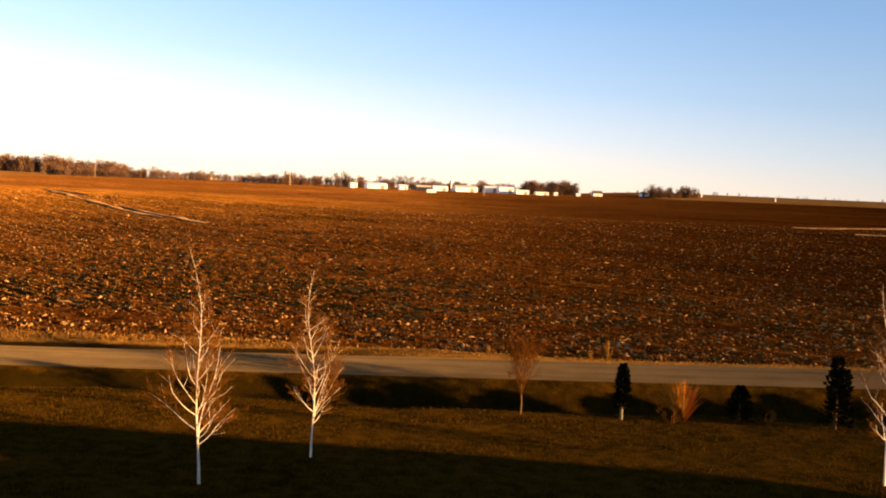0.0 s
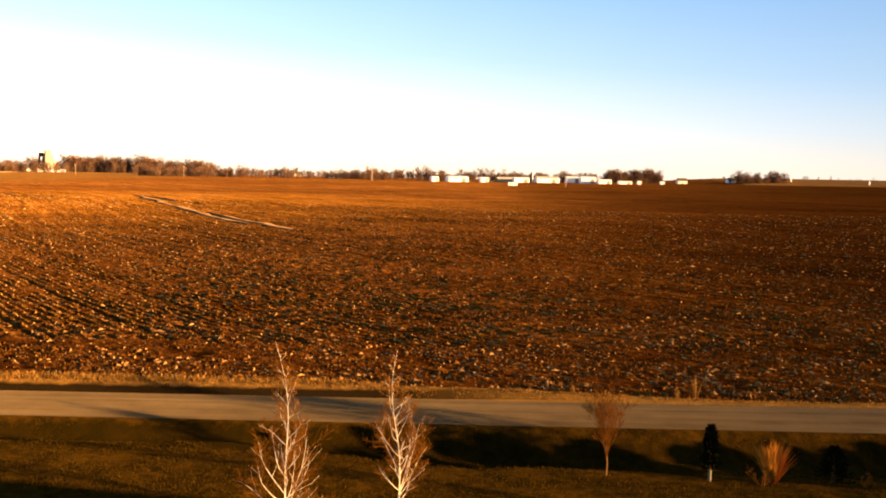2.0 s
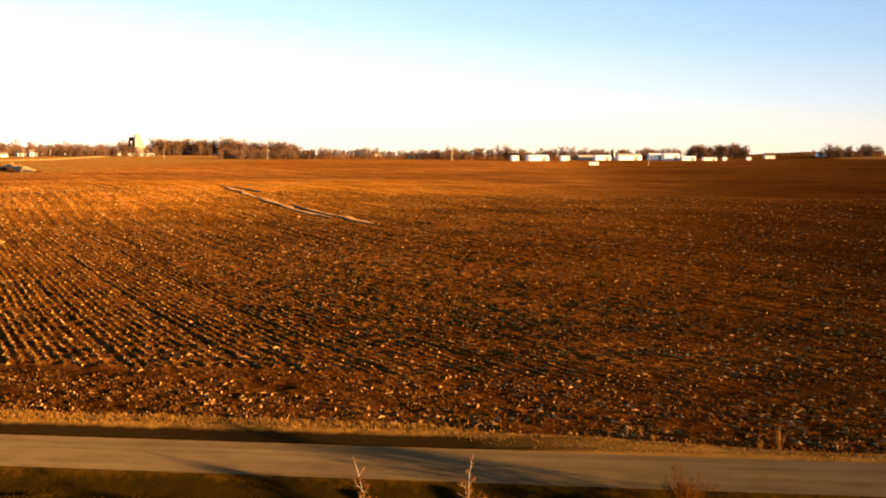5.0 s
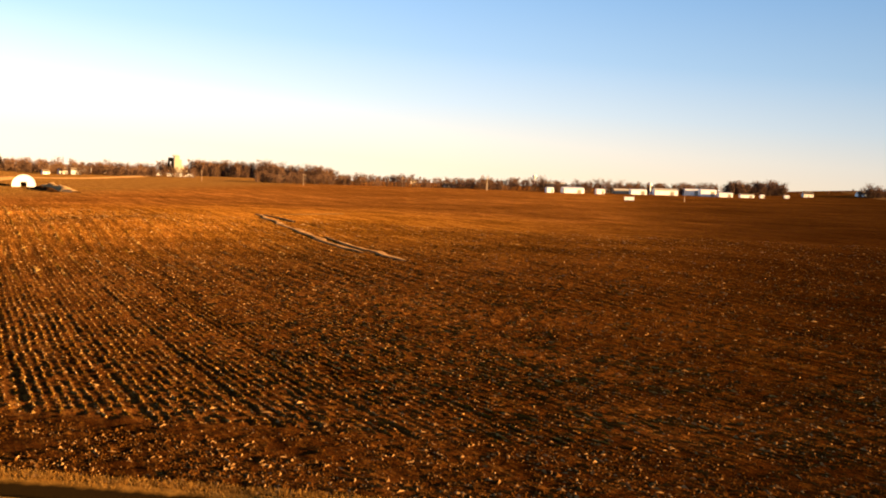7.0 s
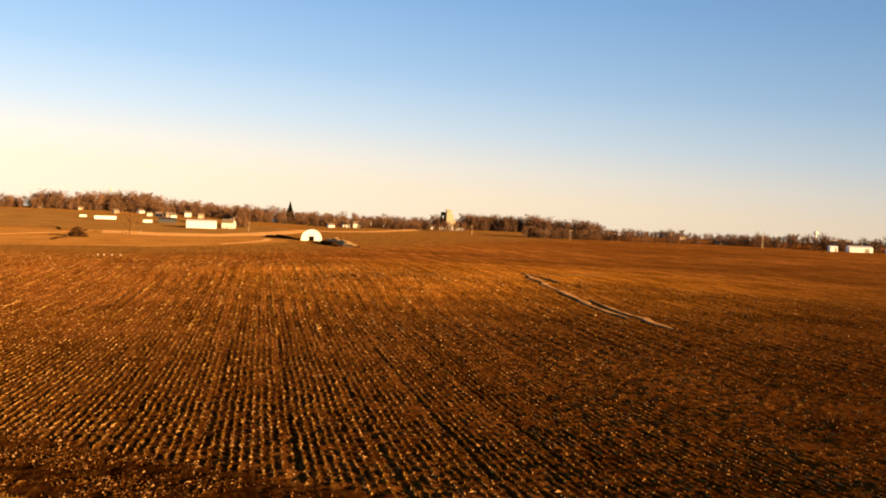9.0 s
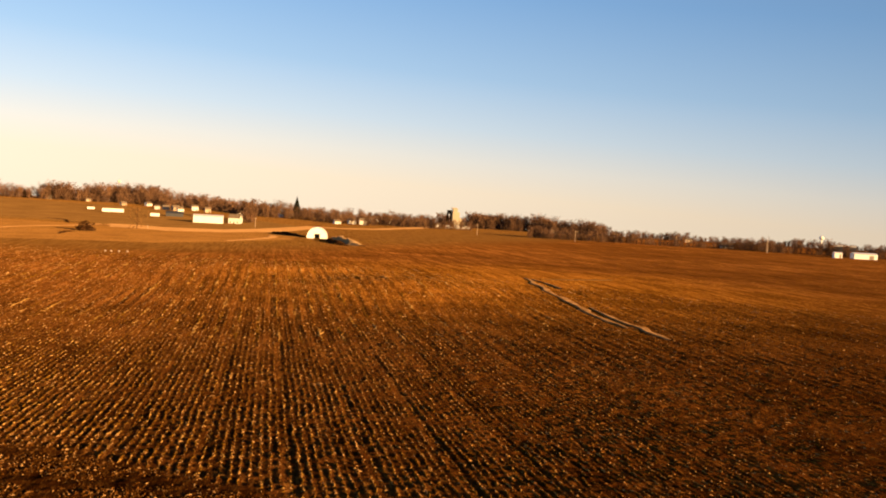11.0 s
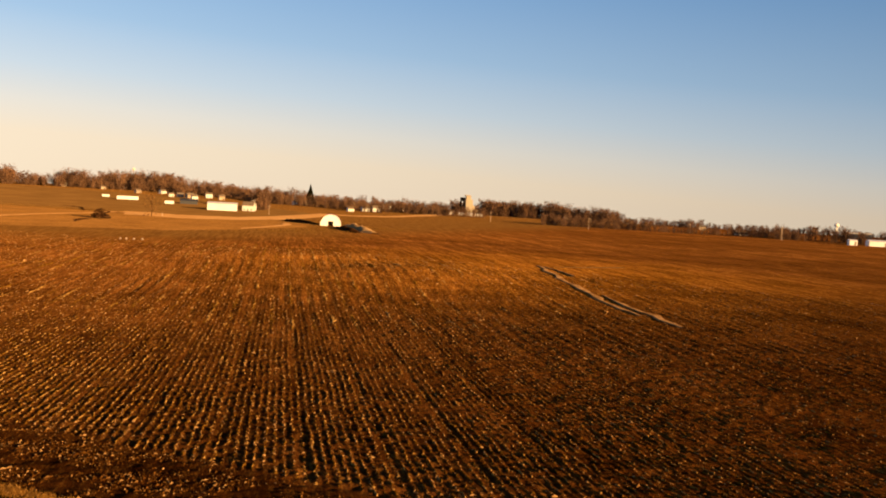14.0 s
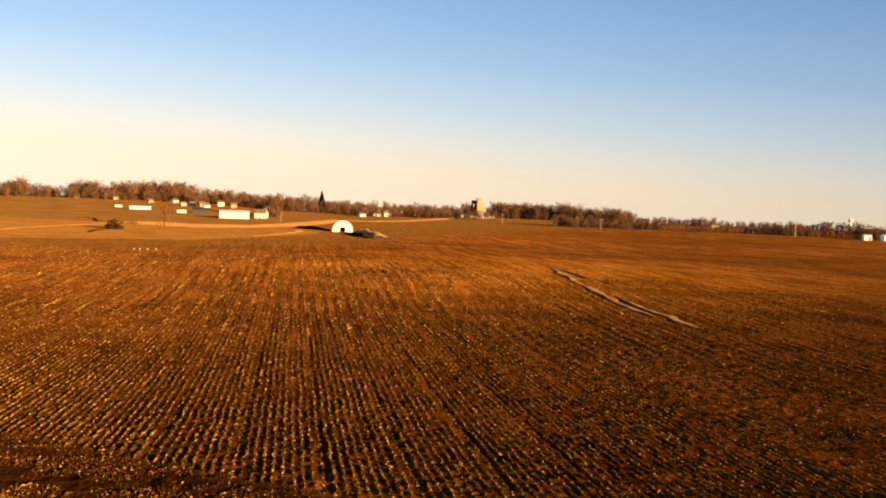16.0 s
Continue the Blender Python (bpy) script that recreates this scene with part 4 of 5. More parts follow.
def pane(thing_ob, x, y, z, w, h, name="window", mat=None):
    """An opening with frame and pane set on a wall that faces -y."""
    fr = part(name, Geo().box(x - w / 2 - 0.1, x + w / 2 + 0.1, y - 0.06, y + 0.05, z - 0.1, z + h + 0.1), WHITE_SIDING, thing_ob)
    part("pane", Geo().box(x - w / 2, x + w / 2, y - 0.08, y + 0.02, z, z + h), mat or GLASS, fr)
    return fr


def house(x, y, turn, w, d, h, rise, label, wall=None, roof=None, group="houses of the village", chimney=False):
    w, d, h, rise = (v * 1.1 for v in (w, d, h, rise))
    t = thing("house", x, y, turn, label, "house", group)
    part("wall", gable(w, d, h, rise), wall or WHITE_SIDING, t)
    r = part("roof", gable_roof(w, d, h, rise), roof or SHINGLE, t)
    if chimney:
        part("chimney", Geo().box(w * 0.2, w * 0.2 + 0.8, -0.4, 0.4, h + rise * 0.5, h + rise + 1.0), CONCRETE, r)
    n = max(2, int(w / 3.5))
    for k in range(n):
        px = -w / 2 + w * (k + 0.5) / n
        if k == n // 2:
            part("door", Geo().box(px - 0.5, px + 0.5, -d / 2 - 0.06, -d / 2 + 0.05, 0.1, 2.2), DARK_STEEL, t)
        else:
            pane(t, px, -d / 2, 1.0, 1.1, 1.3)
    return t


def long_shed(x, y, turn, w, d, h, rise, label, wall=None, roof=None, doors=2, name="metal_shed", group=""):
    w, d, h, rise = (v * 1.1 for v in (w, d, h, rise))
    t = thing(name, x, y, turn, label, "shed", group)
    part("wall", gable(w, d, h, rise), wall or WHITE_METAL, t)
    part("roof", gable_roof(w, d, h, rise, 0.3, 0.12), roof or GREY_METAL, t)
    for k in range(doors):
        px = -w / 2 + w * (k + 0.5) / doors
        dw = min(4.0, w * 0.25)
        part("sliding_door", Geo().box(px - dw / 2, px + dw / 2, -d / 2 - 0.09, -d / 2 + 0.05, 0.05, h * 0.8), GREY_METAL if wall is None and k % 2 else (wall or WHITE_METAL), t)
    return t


def trailer(x, y, turn, w, h, label, name="parked_trailer"):
    """A box trailer on wheels."""
    t = thing(name, x, y, turn, label, "trailer")
    part("box_body", Geo().box(-w / 2, w / 2, -1.25, 1.25, 0.9, h), WHITE_METAL, t)
    part("chassis", Geo().box(-w / 2 + 0.2, w / 2, -0.5, 0.5, 0.65, 0.9), DARK_STEEL, t)
    for px in (-w / 2 + 1.3, -w / 2 + 2.5, w / 2 - 2.0):
        for s in (-1, 1):
            p = Geo().lathe([(0.0, -0.15), (0.46, -0.15), (0.5, 0), (0.46, 0.15), (0.0, 0.15)], 12)
            part("wheel", p, DARK_STEEL, t, "", pose(px, s * 1.0, 0.5, 90, 0, 0))
    return t


def pole(x, y, h, label="weathered wooden utility pole", arm=True):
    t = thing("utility_pole", x, y, 50, label, "utility pole", "utility poles along the fields")
    part("post", Geo().lathe([(0.22, -0.3), (0.2, 0.3), (0.14, h)], 8), WOOD_POLE, t)
    if arm:
        part("crossarm", Geo().box(-1.2, 1.2, -0.08, 0.08, h - 0.8, h - 0.6), WOOD_POLE, t)
    return t


def hoop_barn(x, y, turn, w, h, length):
    t = thing("hoop_barn", x, y, turn, "white fabric hoop barn with a low dark doorway", "barn")
    n = 18
    arc = lambda r: [(w / 2 * r * math.cos(math.pi * k / n), h * r * math.sin(math.pi * k / n) ** 0.85) for k in range(n + 1)]
    outer, inner = arc(1.0), arc(0.975)
    shell = Geo()
    v = [(px, yy, pz) for yy in (0, length) for px, pz in outer + inner]
    m = n + 1
    f = []
    for k in range(n):
        f += [(k, k + 1, 2 * m + k + 1, 2 * m + k), (m + k + 1, m + k, 3 * m + k, 3 * m + k + 1), (k + 1, k, m + k, m + k + 1), (2 * m + k, 2 * m + k + 1, 3 * m + k + 1, 3 * m + k)]
    shell.add(v, f)
    part("cover", shell, FABRIC, t, "white stretched fabric cover", None, False)
    front = Geo()
    dw, dh = w * 0.12, h * 0.42
    o = arc(0.97)
    edge = [p for p in o if p[0] > dw][-1][1], [p for p in o if p[0] < -dw][0][1]
    front.prism([*[p for p in o if p[0] > dw], (dw, edge[0]), (dw, 0)], 0.35, 0.5)
    front.prism([(-dw, 0), (-dw, edge[1]), *[p for p in o if p[0] < -dw]], 0.35, 0.5)
    front.prism([(dw, dh), (dw, edge[0]), *[p for p in o if -dw <= p[0] <= dw], (-dw, edge[1]), (-dw, dh)], 0.35, 0.5)
    part("front_wall", front, FABRIC, t, "white fabric end wall round a doorway")
    part("back_wall", Geo().prism(o, length - 0.5, length - 0.35), FABRIC, t)
    part("door_frame", Geo().box(-dw - 0.12, -dw, 0.28, 0.52, 0, dh).box(dw, dw + 0.12, 0.28, 0.52, 0, dh).box(-dw, dw, 0.28, 0.52, dh, dh + 0.12), GREY_METAL, t)
    for k in range(5):
        part("rib", Geo().tube([Vector((px * 0.985, 1 + (length - 2) * k / 4, pz * 0.985)) for px, pz in inner], [0.06] * m, 5), GREY_METAL, t)
    return t


def mound(name, line, label, mat, height, width, seed):
    """A bank of earth along a line, uneven on top."""
    rnd = random.Random(seed)
    v, f, across = [], [], 8
    pts = []
    for (x0, y0), (x1, y1) in zip(line, line[1:]):
        n = max(2, int(math.hypot(x1 - x0, y1 - y0) / 2.5))
        pts += [(x0 + (x1 - x0) * k / n, y0 + (y1 - y0) * k / n) for k in range(n)]
    pts.append(line[-1])
    for i, (x, y) in enumerate(pts):
        a, b = pts[max(i - 1, 0)], pts[min(i + 1, len(pts) - 1)]
        d = Vector((b[0] - a[0], b[1] - a[1], 0)).normalized()
        end = min(1.0, 3.0 * min(i, len(pts) - 1 - i) / len(pts))
        wide_here = width * (0.6 + 0.55 * abs(math.sin(i * 0.31 + seed)))
        hh = height * (0.25 + 0.75 * end) * rnd.uniform(0.75, 1.15)
        for k in range(across):
            s = k / (across - 1) - 0.5
            px, py = x - d.y * s * wide_here * rnd.uniform(0.9, 1.1), y + d.x * s * wide_here * rnd.uniform(0.9, 1.1)
            v.append((px, py, float(ground_z(px, py)) - 0.2 + hh * math.cos(s * math.pi) ** 1.3 * rnd.uniform(0.85, 1.1)))
    for i in range(len(pts) - 1):
        f += [(i * across + k, i * across + k + 1, (i + 1) * across + k + 1, (i + 1) * across + k) for k in range(across - 1)]
    return tagged(part(name, Geo().add(v, f), mat, None, label, None, False), category="earth bank")


draped("grass_waterway", [(-116, 357, 1.2), (-109, 344, 2.8), (-98, 324, 3.4), (-87, 305, 2.4), (-71, 279, 3.4), (-59, 260, 1.8), (-51, 251, 0.9)], WATERWAY, "pale dry grass strip winding down the field", 0.22, 9, edge=0.42)
draped("grass_waterway", [(-112, 354, 0.8), (-100, 338, 1.4), (-92, 326, 0.8)], WATERWAY, "thin pale dry grass line beside the wider strip", 0.3, 12, edge=0.3)
draped("grass_waterway", [(-70.5, 285, 0.7), (-61, 270, 1.5), (-52, 258, 3.0), (-44.5, 248, 2.4), (-38, 238, 0.8)], WATERWAY, "broken pale grass strip beside the wider strip", 0.25, 10, edge=0.35)
FACE = lambda x, y: math.degrees(math.atan2(-x, y))      # turn a front towards the lawn
hoop_barn(-358, 604, FACE(-357, 604), 15.0, 8.0, 26)
mound("earth_bank", [(-425, 643), (-410, 631), (-373, 616)], "dark low earth bank beside the hoop barn", EARTH, 2.8, 8, 5)
mound("spoil_heap", [(-345, 600), (-317, 568), (-286, 539)], "pale spoil heap with a dark side beside the hoop barn", RUBBLE, 4.2, 10, 6)
# dark mound added to give the spoil heap its shaded near side
mound("earth_bank", [(-341, 588), (-319, 559), (-293, 531)], "dark mound standing in for the shaded spoil heap front", EARTH, 2.8, 8, 7)
mound("earth_bank", [(-431, 433), (-449, 456), (-461, 482)], "dark low bank running to a brush pile", EARTH, 1.3, 4, 8)
mound("earth_bank", [(-668, 646), (-609, 618), (-548, 560)], "dark low bank beyond the track", EARTH, 1.2, 4, 9)
mound("earth_bank", [(-480, 366), (-430, 388), (-413, 408)], "dark low bank across the pale field", EARTH, 0.7, 3, 10)

long_shed(-585, 776, FACE(-550, 791), 25.5, 12, 6.0, 1.5, "long white metal farm shed with a pale roof", None, WHITE_METAL, 1)
trailer(-769, 846, FACE(-769, 846) + 4, 23, 4.6, "long white box trailer parked on the pasture")
trailer(-823, 869, FACE(-823, 869), 8, 3.4, "short white box trailer parked on the pasture")
trailer(-693, 826, FACE(-693, 826), 9.5, 4.0, "white box trailer parked beside dark sheds")
long_shed(-702, 869, FACE(-662, 825), 17, 8, 3.6, 1.8, "low dark slate-blue farm shed", BLUE_METAL, BLUE_METAL, 2)
house(-577, 808, FACE(-577, 808) - 14, 10, 8, 5.4, 3.2, "two-storey white farmhouse among bare trees", None, None, "farmstead", True)
house(-591, 831, FACE(-577, 808) - 22, 8, 7, 5.0, 3.0, "white farm outbuilding behind the farmhouse", None, None, "farmstead")
for x, y, w, h in [(-1112, 1084, 8, 3.4), (-1088, 1140, 6, 3.0), (-1039, 1162, 12, 3.2), (-1010, 1130, 7, 3.2), (-939, 1101, 8, 3.4), (-915, 1092, 6, 3.8), (-893, 1084, 8, 3.4), (-868, 1074, 9, 4.0), (-850, 1062, 7, 4.2), (-888, 1141, 8, 5.0),
                   (-838, 1105, 7, 4.6), (-747, 1150, 7, 3.8), (-744, 1165, 9, 4.2), (-815, 1148, 6, 3.6), (-598, 1047, 7, 3.0), (-601, 1090, 9, 4.0), (-593, 1106, 10, 4.6), (-679, 1295, 11, 4.8), (-652, 1299, 9, 4.6), (-641, 1420, 10, 5.0), (-390, 1271, 7, 4.0),
                   (-322, 1349, 9, 4.4), (-208, 1267, 7, 3.2), (-134, 1064, 12, 1.8), (341, 1223, 9, 3.0), (265, 1157, 10, 3.2)]:
    k = int(abs(x * 7 + y)) % 7
    tan = k in (1, 4) or -400 < x < 0
    far = (0.94, 1.06, 1.0, 0.97, 1.03)[int(abs(x)) % 5] if x < -800 else 1.0      # no house stands in the next one's shade
    x, y = x * far, y * far
    house(x, y, FACE(x, y) + 8 + k * 5, w, w * 0.75, h, w * 0.26, "small tan village house with a dark roof" if tan else "small white village house with a dark roof", TAN_SIDING if tan else None, None, "houses of the village", k == 2)


def elevator(x, y, turn):
    t = thing("grain_elevator", x, y, turn, "pale concrete grain elevator with dark leg and white sheds", "grain elevator")
    part("tower", Geo().box(-3.2, 7.4, -5, 5, 0, 23.0), CONCRETE, t, "pale concrete tower")
    part("headhouse", Geo().box(-2.2, 4.8, -3.2, 3.2, 23.0, 28.2), CONCRETE, t)
    part("headhouse_roof", gable_roof(7.2, 6.6, 28.2, 1.2), GREY_METAL, t)
    leg = part("leg", Geo().box(-12.4, -10.2, -6.6, -4.2, 0, 20.0).box(-7.0, -5.0, -6.6, -4.2, 0, 20.0).box(-12.0, -5.4, -6.4, -4.4, 20.0, 25.5), DARK_STEEL, t, "dark steel bucket leg and frame")
    for z in (6, 13):
        part("brace", Geo().box(-10.2, -7.0, -5.8, -5.0, z, z + 0.7), DARK_STEEL, leg)
    part("spout", Geo().tube([Vector((-5.2, -5.4, 24.0)), Vector((-3.4, -4.0, 21.5))], [0.5, 0.45], 8), DARK_STEEL, leg)
    for px, r, h in ((9.0, 3.2, 13), (15.5, 2.8, 7)):
        b = part("bin", Geo().lathe([(r, 0), (r, h), (0.4, h + r * 0.55)], 18, px, 1), CREAM_METAL, t, "corrugated metal grain bin")
        part("bin_cap", Geo().lathe([(0.6, h + r * 0.5), (0.6, h + r * 0.62)], 8, px, 1), GREY_METAL, b)
    return t


elevator(-561, 1326, FACE(-561, 1326) + 16)
long_shed(-531, 1271, FACE(-531, 1271), 31, 10, 2.6, 0.9, "long low white shed before the grain elevator", None, WHITE_METAL, 4)
long_shed(-572, 1296, FACE(-561, 1326), 6, 6, 2.6, 1.6, "white shed beside the grain elevator", None, GREY_METAL, 1)


def water_tower(x, y, h, r, label):
    t = thing("water_tower", x, y, 0, label, "water tower")
    part("shaft", Geo().lathe([(r * 0.5, -1), (r * 0.3, 3), (r * 0.28, h - r)], 14), WHITE_METAL, t)
    part("tank", Geo().lathe([(r * 0.3, h - r * 1.6), (r * 0.8, h - r * 1.3), (r, h - r * 0.8), (r * 0.9, h - r * 0.3), (r * 0.5, h), (0.1, h + r * 0.1)], 18), WHITE_METAL, t)
    return t


water_tower(-1145, 1267, 36, 3.0, "white water tower rising over bare woods")
water_tower(-54, 1374, 17, 3.2, "small white spherical tank on a shaft")
water_tower(79, 1024, 11.5, 2.0, "small white tank among industrial sheds")

for x, y, w, d, h, rise, kind in [(-22, 953, 6, 8, 4.6, 0.8, 0), (0, 957, 18, 14, 4.6, 1.2, 0), (26, 946, 7, 8, 4.4, 0.8, 0), (35, 1014, 10, 9, 6.5, 0.8, 0), (48, 986, 15, 10, 3.4, 1.6, 1),
                                  (63, 967, 14, 10, 4.6, 0.8, 0), (89, 972, 21, 14, 5.0, 1.6, 2), (115, 979, 13, 11, 6.2, 0.9, 0), (128, 962, 14, 12, 6.4, 0.9, 0), (142, 944, 12, 8, 3.8, 0.8, 0), (161, 941, 12, 8, 2.8, 0.8, 2), (174, 936, 3.5, 4, 3.0, 0.5, 0), (200, 955, 4, 4, 2.6, 0.5, 0)]:
    h = h * 0.85
    x, y = x * (1 + 0.00036 * (x + 22)), y * (1 + 0.00036 * (x + 22))      # the row falls back eastwards
    long_shed(x, y, FACE(x, y) + 14, w, d, h, rise, ("white metal industrial shed" if kind == 0 else "low tan metal industrial shed" if kind == 1 else "white industrial shed with a grey roof") + " at the field edge",
              CREAM_METAL if kind == 1 else None, WHITE_METAL if kind == 0 else GREY_METAL, 2, "industrial_shed", "industrial sheds")
trailer(42, 729, FACE(42, 729), 7.0, 3.4, "white box trailer parked in the field")
long_shed(-25, 1305, 0, 26, 12, 5, 1.5, "dark blue metal shed near the tank", BLUE_METAL, GREY_METAL, 2)

for x, y, h in [(-511, 748, 9), (-290, 1040, 9), (-387, 986, 11), (-179, 1021, 10), (-84, 971, 12.5), (-264, 941, 11), (-482, 570, 3), (-637, 1124, 10), (-84, 962, 11), (85, 761, 5)]:
    pole(x, y, h, "weathered wooden utility pole at a field edge" if h > 5 else "short weathered wooden post", h > 6)
for x, y in [(416, 1224), (495, 1180)]:
    tagged(part("marker_post", Geo().lathe([(0.8, 0), (0.8, 4.2), (0.4, 5)], 8), WHITE_METAL, None, "short white marker post in the field", pose(x, y, float(ground_z(x, y)))), category="post")


# ---- far trees ----
def bare_template(seed, h, crown=0.42, n_twigs=270, slim=1.0):
    """A bare tree for far views: trunk and limbs, and a loose crown of twig sprays."""
    rnd = random.Random(seed)
    wood, twigs = Geo(), Geo()
    wood.tube([Vector((0, 0, -0.3)), Vector((0.15, 0, h * 0.35)), Vector((0, 0.2, h * 0.8))], [h * 0.02, h * 0.014, h * 0.004], 5)
    ends = []
    for k in range(11):
        a, s = k * 2.4 + rnd.uniform(-0.4, 0.4), rnd.uniform(0.12, 0.7)
        q = Vector((0.1, 0.1, h * s))
        l = h * crown * rnd.uniform(0.6, 1.0) * (1.15 - 0.6 * s)
        e = q + Vector((math.cos(a) * l * 0.8, math.sin(a) * l * 0.8, l * rnd.uniform(0.6, 1.1)))
        wood.tube([q, q.lerp(e, 0.5) + Vector((0, 0, -0.05 * l)), e], [h * 0.008, h * 0.005, h * 0.002], 3)
        ends += [q.lerp(e, 0.6), e]
    for k in range(n_twigs):
        c = (rnd.choice(ends) if k % 3 else Vector((rnd.uniform(-0.16, 0.16) * h, rnd.uniform(-0.16, 0.16) * h, h * rnd.uniform(0.02, 0.4)))) + Vector((rnd.gauss(0, 1), rnd.gauss(0, 1), rnd.gauss(0, 1))) * h * 0.07
        w = Vector((rnd.uniform(-1, 1), rnd.uniform(-1, 1), rnd.uniform(0.1, 1.4))).normalized() * h * rnd.uniform(0.07, 0.15)
        s = w.cross(Vector((rnd.uniform(-1, 1), rnd.uniform(-1, 1), rnd.uniform(-1, 1)))).normalized() * h * rnd.uniform(0.011, 0.026) * slim
        twigs.add([c - s, c + s, c + w], [(0, 1, 2)])
    return wood, twigs


def spruce_template(seed, h, w=0.62, blunt=False, sprays=170):
    rnd = random.Random(seed)
    g = Geo()
    for k in range(sprays):
        s = rnd.random() ** 0.7
        a, r = rnd.uniform(0, 6.28), h * w * 0.5 * (math.sqrt(1.0 - s * s) * 0.85 if blunt else 1 - s) + 0.15
        c = Vector((math.cos(a) * r * 0.45, math.sin(a) * r * 0.45, h * (0.06 + 0.94 * s)))
        out = Vector((math.cos(a), math.sin(a), 0.15 if blunt else -0.35)) * r * rnd.uniform(0.5, 0.8)
        side = Vector((-math.sin(a), math.cos(a), 0)) * r * 0.35
        g.add([c + Vector((0, 0, h * 0.05)), c + out + side, c + out - side], [(0, 1, 2)])
    g.tube([Vector((0, 0, -0.3)), Vector((0, 0, h * 0.96))], [h * 0.018, 0.03], 5)
    return g


BARE = [bare_template(200 + k, 15 + k) for k in range(5)]
SPRUCE = [spruce_template(300 + k, 12 + k, 0.6, True) for k in range(3)]


def woods(name, line, count, depth, size, label, seed, evergreen=0.0, gaps=0.0):
    """A stretch of bare far woods along a line, one mesh of crowns with their trunks."""
    rnd = np.random.RandomState(seed)
    seg = np.array([math.hypot(b[0] - a[0], b[1] - a[1]) for a, b in zip(line, line[1:])])
    cum = np.concatenate([[0], np.cumsum(seg)])
    vs, fs, off = [], [], 0
    for k in range(count):
        s = rnd.rand() * cum[-1]
        if gaps and value_noise(s, seed, 45, 2) < gaps:
            continue
        i = min(int(np.searchsorted(cum, s, "right")) - 1, len(seg) - 1)
        q = (s - cum[i]) / seg[i]
        d = np.array([line[i + 1][0] - line[i][0], line[i + 1][1] - line[i][1]]) / seg[i]
        o = (rnd.rand() - 0.5) * depth
        x, y = line[i][0] + d[0] * seg[i] * q - d[1] * o, line[i][1] + d[1] * seg[i] * q + d[0] * o
        if rnd.rand() < evergreen:
            geos = [SPRUCE[rnd.randint(3)]]
        else:
            geos = BARE[rnd.randint(5)]
        sc = 1.2 * size / 16 * (0.42 + 0.75 * rnd.rand() ** 1.4) * (0.62 + 0.7 * value_noise(s, 3.0 * seed, 32, 1))
        a = rnd.rand() * 6.28
        c, t = math.cos(a) * sc, math.sin(a) * sc
        for g in geos:
            v = np.array(g.v)
            vs.append(np.stack([v[:, 0] * c - v[:, 1] * t + x, v[:, 0] * t + v[:, 1] * c + y, v[:, 2] * sc + float(ground_z(x, y))], -1))
            tri = np.array([p for f in g.f for p in ([(f[0], f[j], f[j + 1]) for j in range(1, len(f) - 1)])])
            fs.append(tri + off)
            off += len(v)
    ob = new(name, arrays_mesh(name, np.concatenate(vs), np.concatenate(fs), HAZY_NEEDLE if evergreen > 0.8 else WOODTWIG))
    return tagged(ob, label, "woods", kind="stuff")


woods("bare_woods", [(-1706, 578), (-1337, 893), (-1155, 1089), (-1071, 1225), (-928, 1282)], 1400, 120, 17.5, "bare brown woods on the rise beyond the pasture", 1, 0.03)
woods("bare_woods", [(-937, 1235), (-819, 1269), (-728, 1317), (-663, 1421), (-568, 1536)], 480, 80, 13.5, "bare brown trees among village houses", 2, 0.06)
woods("bare_woods", [(-757, 1104), (-687, 1133), (-587, 1170), (-545, 1218)], 170, 50, 12, "bare brown trees among village houses", 3, 0.05)
woods("bare_woods", [(-655, 1100), (-610, 1078), (-560, 1075)], 30, 26, 9.5, "bare brown trees among village houses", 12)
woods("bare_woods", [(-641, 897), (-631, 902), (-622, 906)], 14, 10, 15, "brown bare trees behind the white farm shed", 13)
woods("bare_woods", [(-1060, 1215), (-985, 1180), (-900, 1175), (-830, 1160), (-775, 1150)], 95, 36, 12.5, "bare brown trees between village houses", 14)
woods("bare_woods", [(-565, 1130), (-520, 1150), (-480, 1190)], 50, 30, 10.5, "bare brown trees between village houses", 15)
woods("bare_woods", [(-565, 1405), (-470, 1405), (-400, 1390), (-348, 1385)], 400, 60, 16.2, "dense bare brown woods beside the grain elevator", 4)
woods("bare_woods", [(-333, 1011), (-257, 1015), (-229, 1005)], 110, 40, 8.5, "bare brown trees behind small houses", 5)
woods("bare_woods", [(-217, 1010), (-136, 1021), (-74, 1070)], 110, 40, 6.5, "low bare trees behind small houses", 6, 0.0, 0.35)
woods("bare_woods", [(-345, 1330), (-190, 1360), (-48, 1385), (90, 1400), (200, 1450)], 560, 60, 8.0, "bare woods far beyond the field", 7, 0.1, 0.15)
woods("bare_woods", [(-93, 1009), (-39, 1012), (4, 1009), (93, 1045), (147, 1033)], 170, 30, 9.5, "bare trees behind white industrial sheds", 8, 0.1, 0.3)
woods("woodlot_block", [(183, 1201), (250, 1214)], 300, 30, 11.0, "dense brown woodlot block beyond white sheds", 9, 0.12)
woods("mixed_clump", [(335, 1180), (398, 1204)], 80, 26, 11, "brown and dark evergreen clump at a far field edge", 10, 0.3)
woods("bare_woods", [(254, 1287), (366, 1350), (509, 1385), (720, 1400), (1100, 1440)], 90, 50, 4.0, "thin line of far bare trees", 11, 0.2, 0.3)


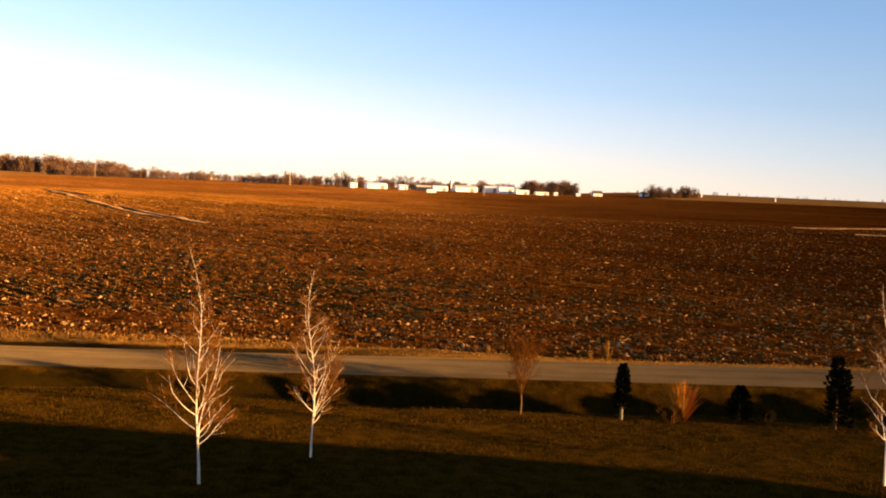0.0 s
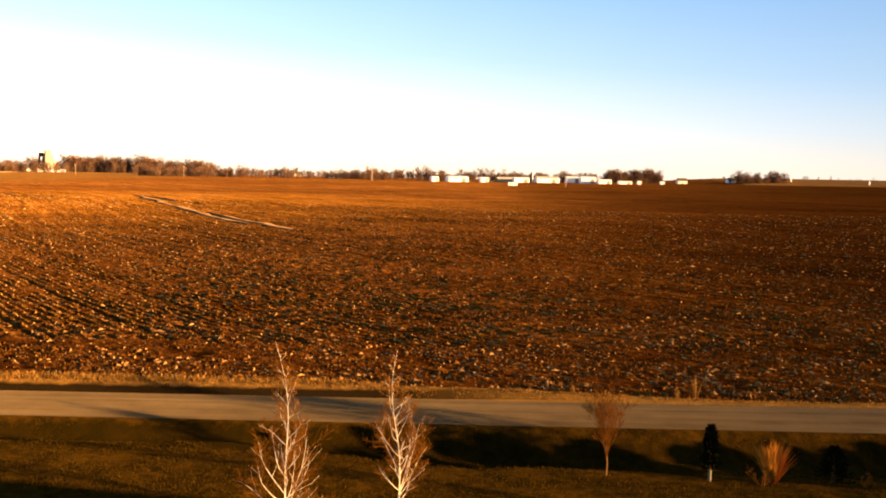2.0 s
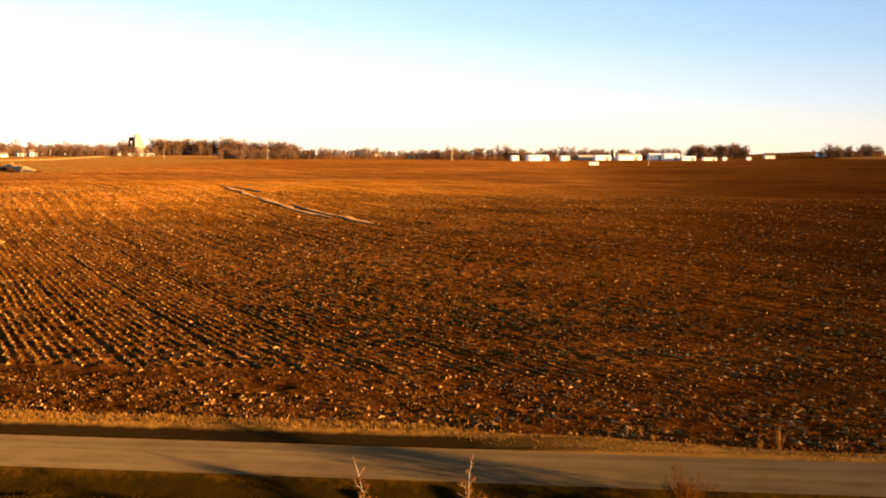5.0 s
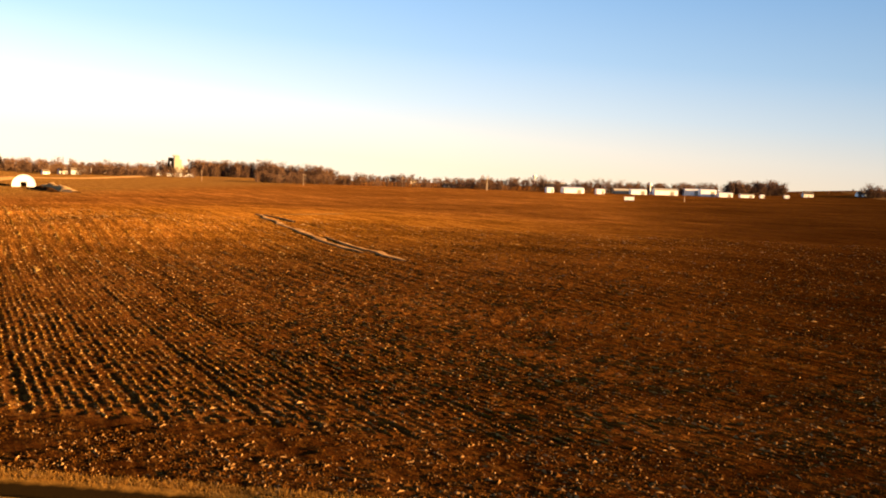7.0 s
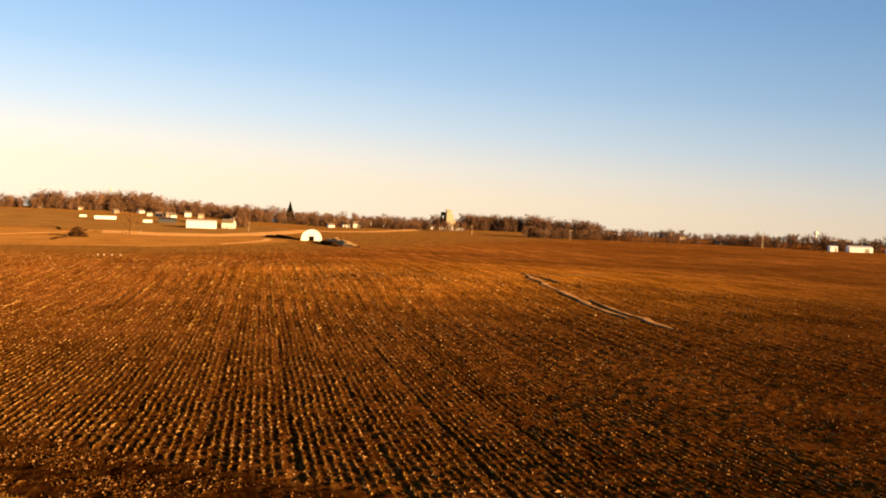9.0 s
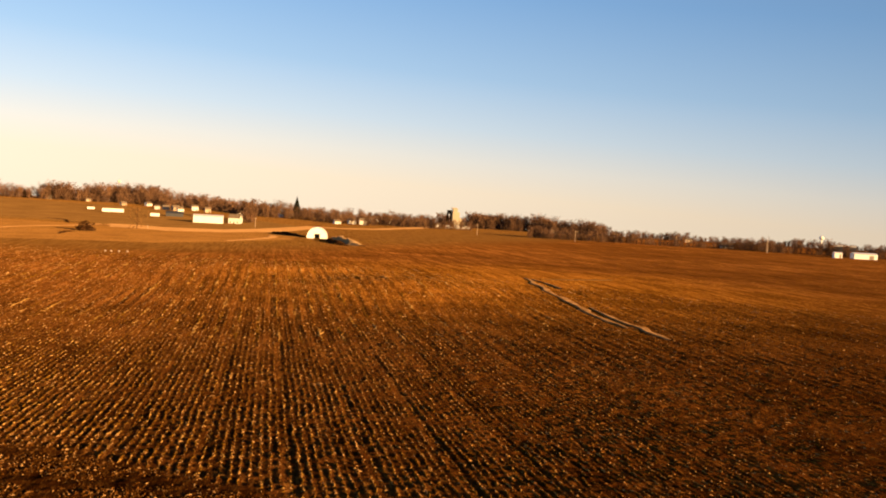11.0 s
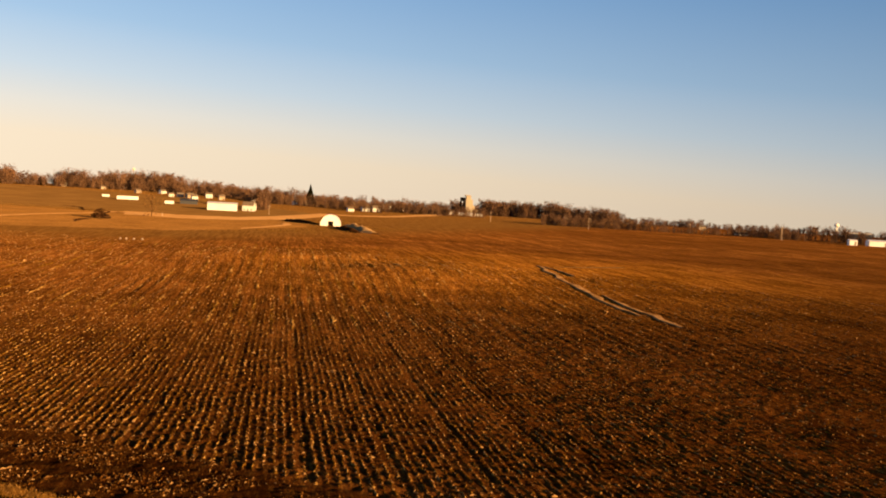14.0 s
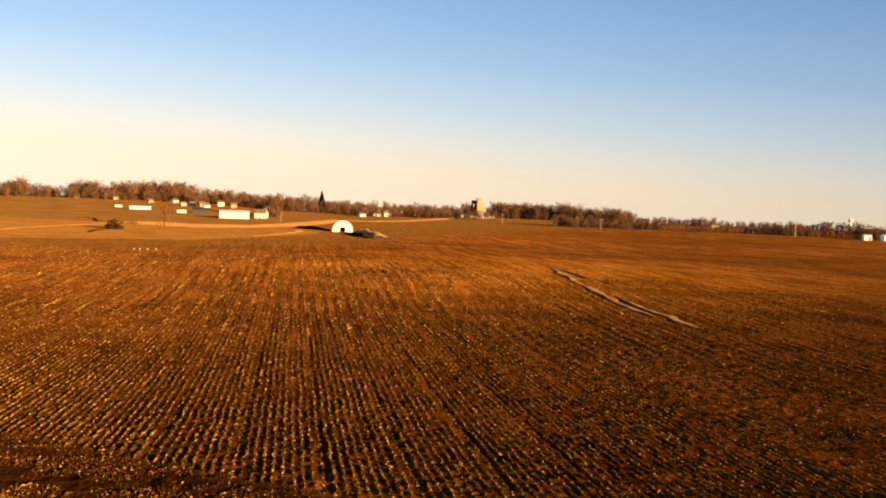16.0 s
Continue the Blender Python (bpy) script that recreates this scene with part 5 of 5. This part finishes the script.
def far_tree(x, y, h, k, label, evergreen=False, mat=None, twigs=1500, slim=1.0):
    t = thing("spruce_tree" if evergreen else "bare_tree", x, y, k * 77, label, "tree")
    if evergreen:
        g = spruce_template(400 + k, h, 0.5, False, 520)
        part("trunk", Geo().lathe([(0.3, -0.3), (0.2, h * 0.4)], 6), WOODBARK, t)
        part("crown", g, NEEDLE, t)
    else:
        a, b = bare_template(400 + k, h, 0.45, twigs, slim)
        part("trunk", a, WOODBARK, t)
        part("crown", b, mat or WOODTWIG, t, "loose crown of bare twigs")
    return t


far_tree(-757, 1205, 30, 1, "tall dark pointed spruce among village trees", True)
far_tree(-622, 897, 21, 2, "large bare tree beside the farmhouse")
far_tree(-606, 877, 17, 3, "large bare tree beside the farmhouse")
far_tree(-595, 856, 17, 4, "bare tree beside the white farm shed")
far_tree(-480, 556, 20, 5, "tall bare feathery tree beside the dirt track", False, TAN_TWIG, 90)
far_tree(-1133, 1060, 14, 6, "dark spruce at the woods edge", True)
far_tree(-1116, 1054, 12, 7, "dark spruce at the woods edge", True)
far_tree(27, 970, 9, 8, "dark spruce beside industrial sheds", True)
def brush_pile(x, y, width, height, seed):
    """A heap of felled dark limbs."""
    rnd = random.Random(seed)
    t = thing("brush_pile", x, y, 0, "tangled dark heap of felled brush in the pale field", "brush pile")
    for k in range(110):
        a, r = rnd.uniform(0, 6.28), rnd.random() ** 0.6
        c = Vector((math.cos(a) * r * width / 2, math.sin(a) * r * width / 3, height * (1 - r * r) * rnd.uniform(0.1, 0.9)))
        d = Vector((rnd.uniform(-1, 1), rnd.uniform(-1, 1), rnd.uniform(-0.3, 0.6))).normalized() * rnd.uniform(1.5, 3.5)
        g = Geo().tube([c - d, c + Vector((0, 0, 0.2)), c + d], [rnd.uniform(0.15, 0.4), 0.25, 0.05], 5)
        part("stick", g, EARTH if k % 3 else WOODBARK, t)
    part("core", Geo().lathe([(width * 0.34, -0.2), (width * 0.3, height * 0.25), (width * 0.16, height * 0.5), (0.3, height * 0.6)], 9), EARTH, t)
    return t


brush_pile(-462, 487, 14.5, 7.4, 8)
for k, (x, y) in enumerate([(-306, 338), (-303.5, 339), (-300.5, 340.5), (-297, 342)]):
    tagged(part("wrapped_bale", Geo().lathe([(0.0, -0.4), (0.34, -0.4), (0.4, -0.34), (0.4, 0.34), (0.34, 0.4), (0.0, 0.4)], 14), BALE_WRAP, None, "small pale plastic-wrapped bale on the field", pose(x, y, float(ground_z(x, y)) + 0.4, 90, 0, 30 + 17 * k)), category="bale", group="wrapped bales")

# ---- the hipped house and the tree beside the lawn, which shade it ----
def hipped_house(x, y, turn, length, half, eave, ridge, hip, label):
    """A house with its ridge along x and hipped ends."""
    t = thing("farm_house", x, y, turn, label, "house", z=0.0)
    part("wall", Geo().box(-length / 2 + 0.5, length / 2 - 0.5, -half + 0.5, half - 0.5, 0, eave), WHITE_SIDING, t)
    a, b = length / 2, half
    corners = [(-a, -b, eave), (a, -b, eave), (a, b, eave), (-a, b, eave), (-a + hip, 0, ridge), (a - hip, 0, ridge)]
    part("roof", Geo().add(corners, [(3, 2, 1, 0), (0, 1, 5, 4), (1, 2, 5), (2, 3, 4, 5), (3, 0, 4)]), SHINGLE, t)
    return t


SHADE_Q = 36.0                    # how far up-sun of the lawn the gable stands
sunward = Vector((math.sin(radians(SUN_AZ)), math.cos(radians(SUN_AZ)), 0))
across = Vector((-sunward.y, sunward.x, 0))
rise = math.tan(radians(SUN_EL))
centre = sunward * (SHADE_Q + 7) + across * 31.4
home = thing("farm_house", centre.x, centre.y, math.degrees(math.atan2(sunward.y, sunward.x)), "white gabled house beside the lawn", "house", z=0.0)
part("wall", gable(14, 12, SHADE_Q * rise + 0.25, 4.3), WHITE_SIDING, home)
part("roof", gable_roof(14, 12, SHADE_Q * rise + 0.25, 4.3, 0.3, 0.1), SHINGLE, home)
centre = sunward * (SHADE_Q + 6) + across * 14.5
hipped_house(centre.x, centre.y, math.degrees(math.atan2(across.y, across.x)), 34, 6.0, (SHADE_Q + 6) * rise - 1.4, (SHADE_Q + 6) * rise + 3.2, 2.5, "white hipped house beside the gabled house")
far_tree(30.5, 41.0, 7.0, 11, "bare tree standing behind the row of arborvitae", False, TAN_TWIG, 1700, 0.26)
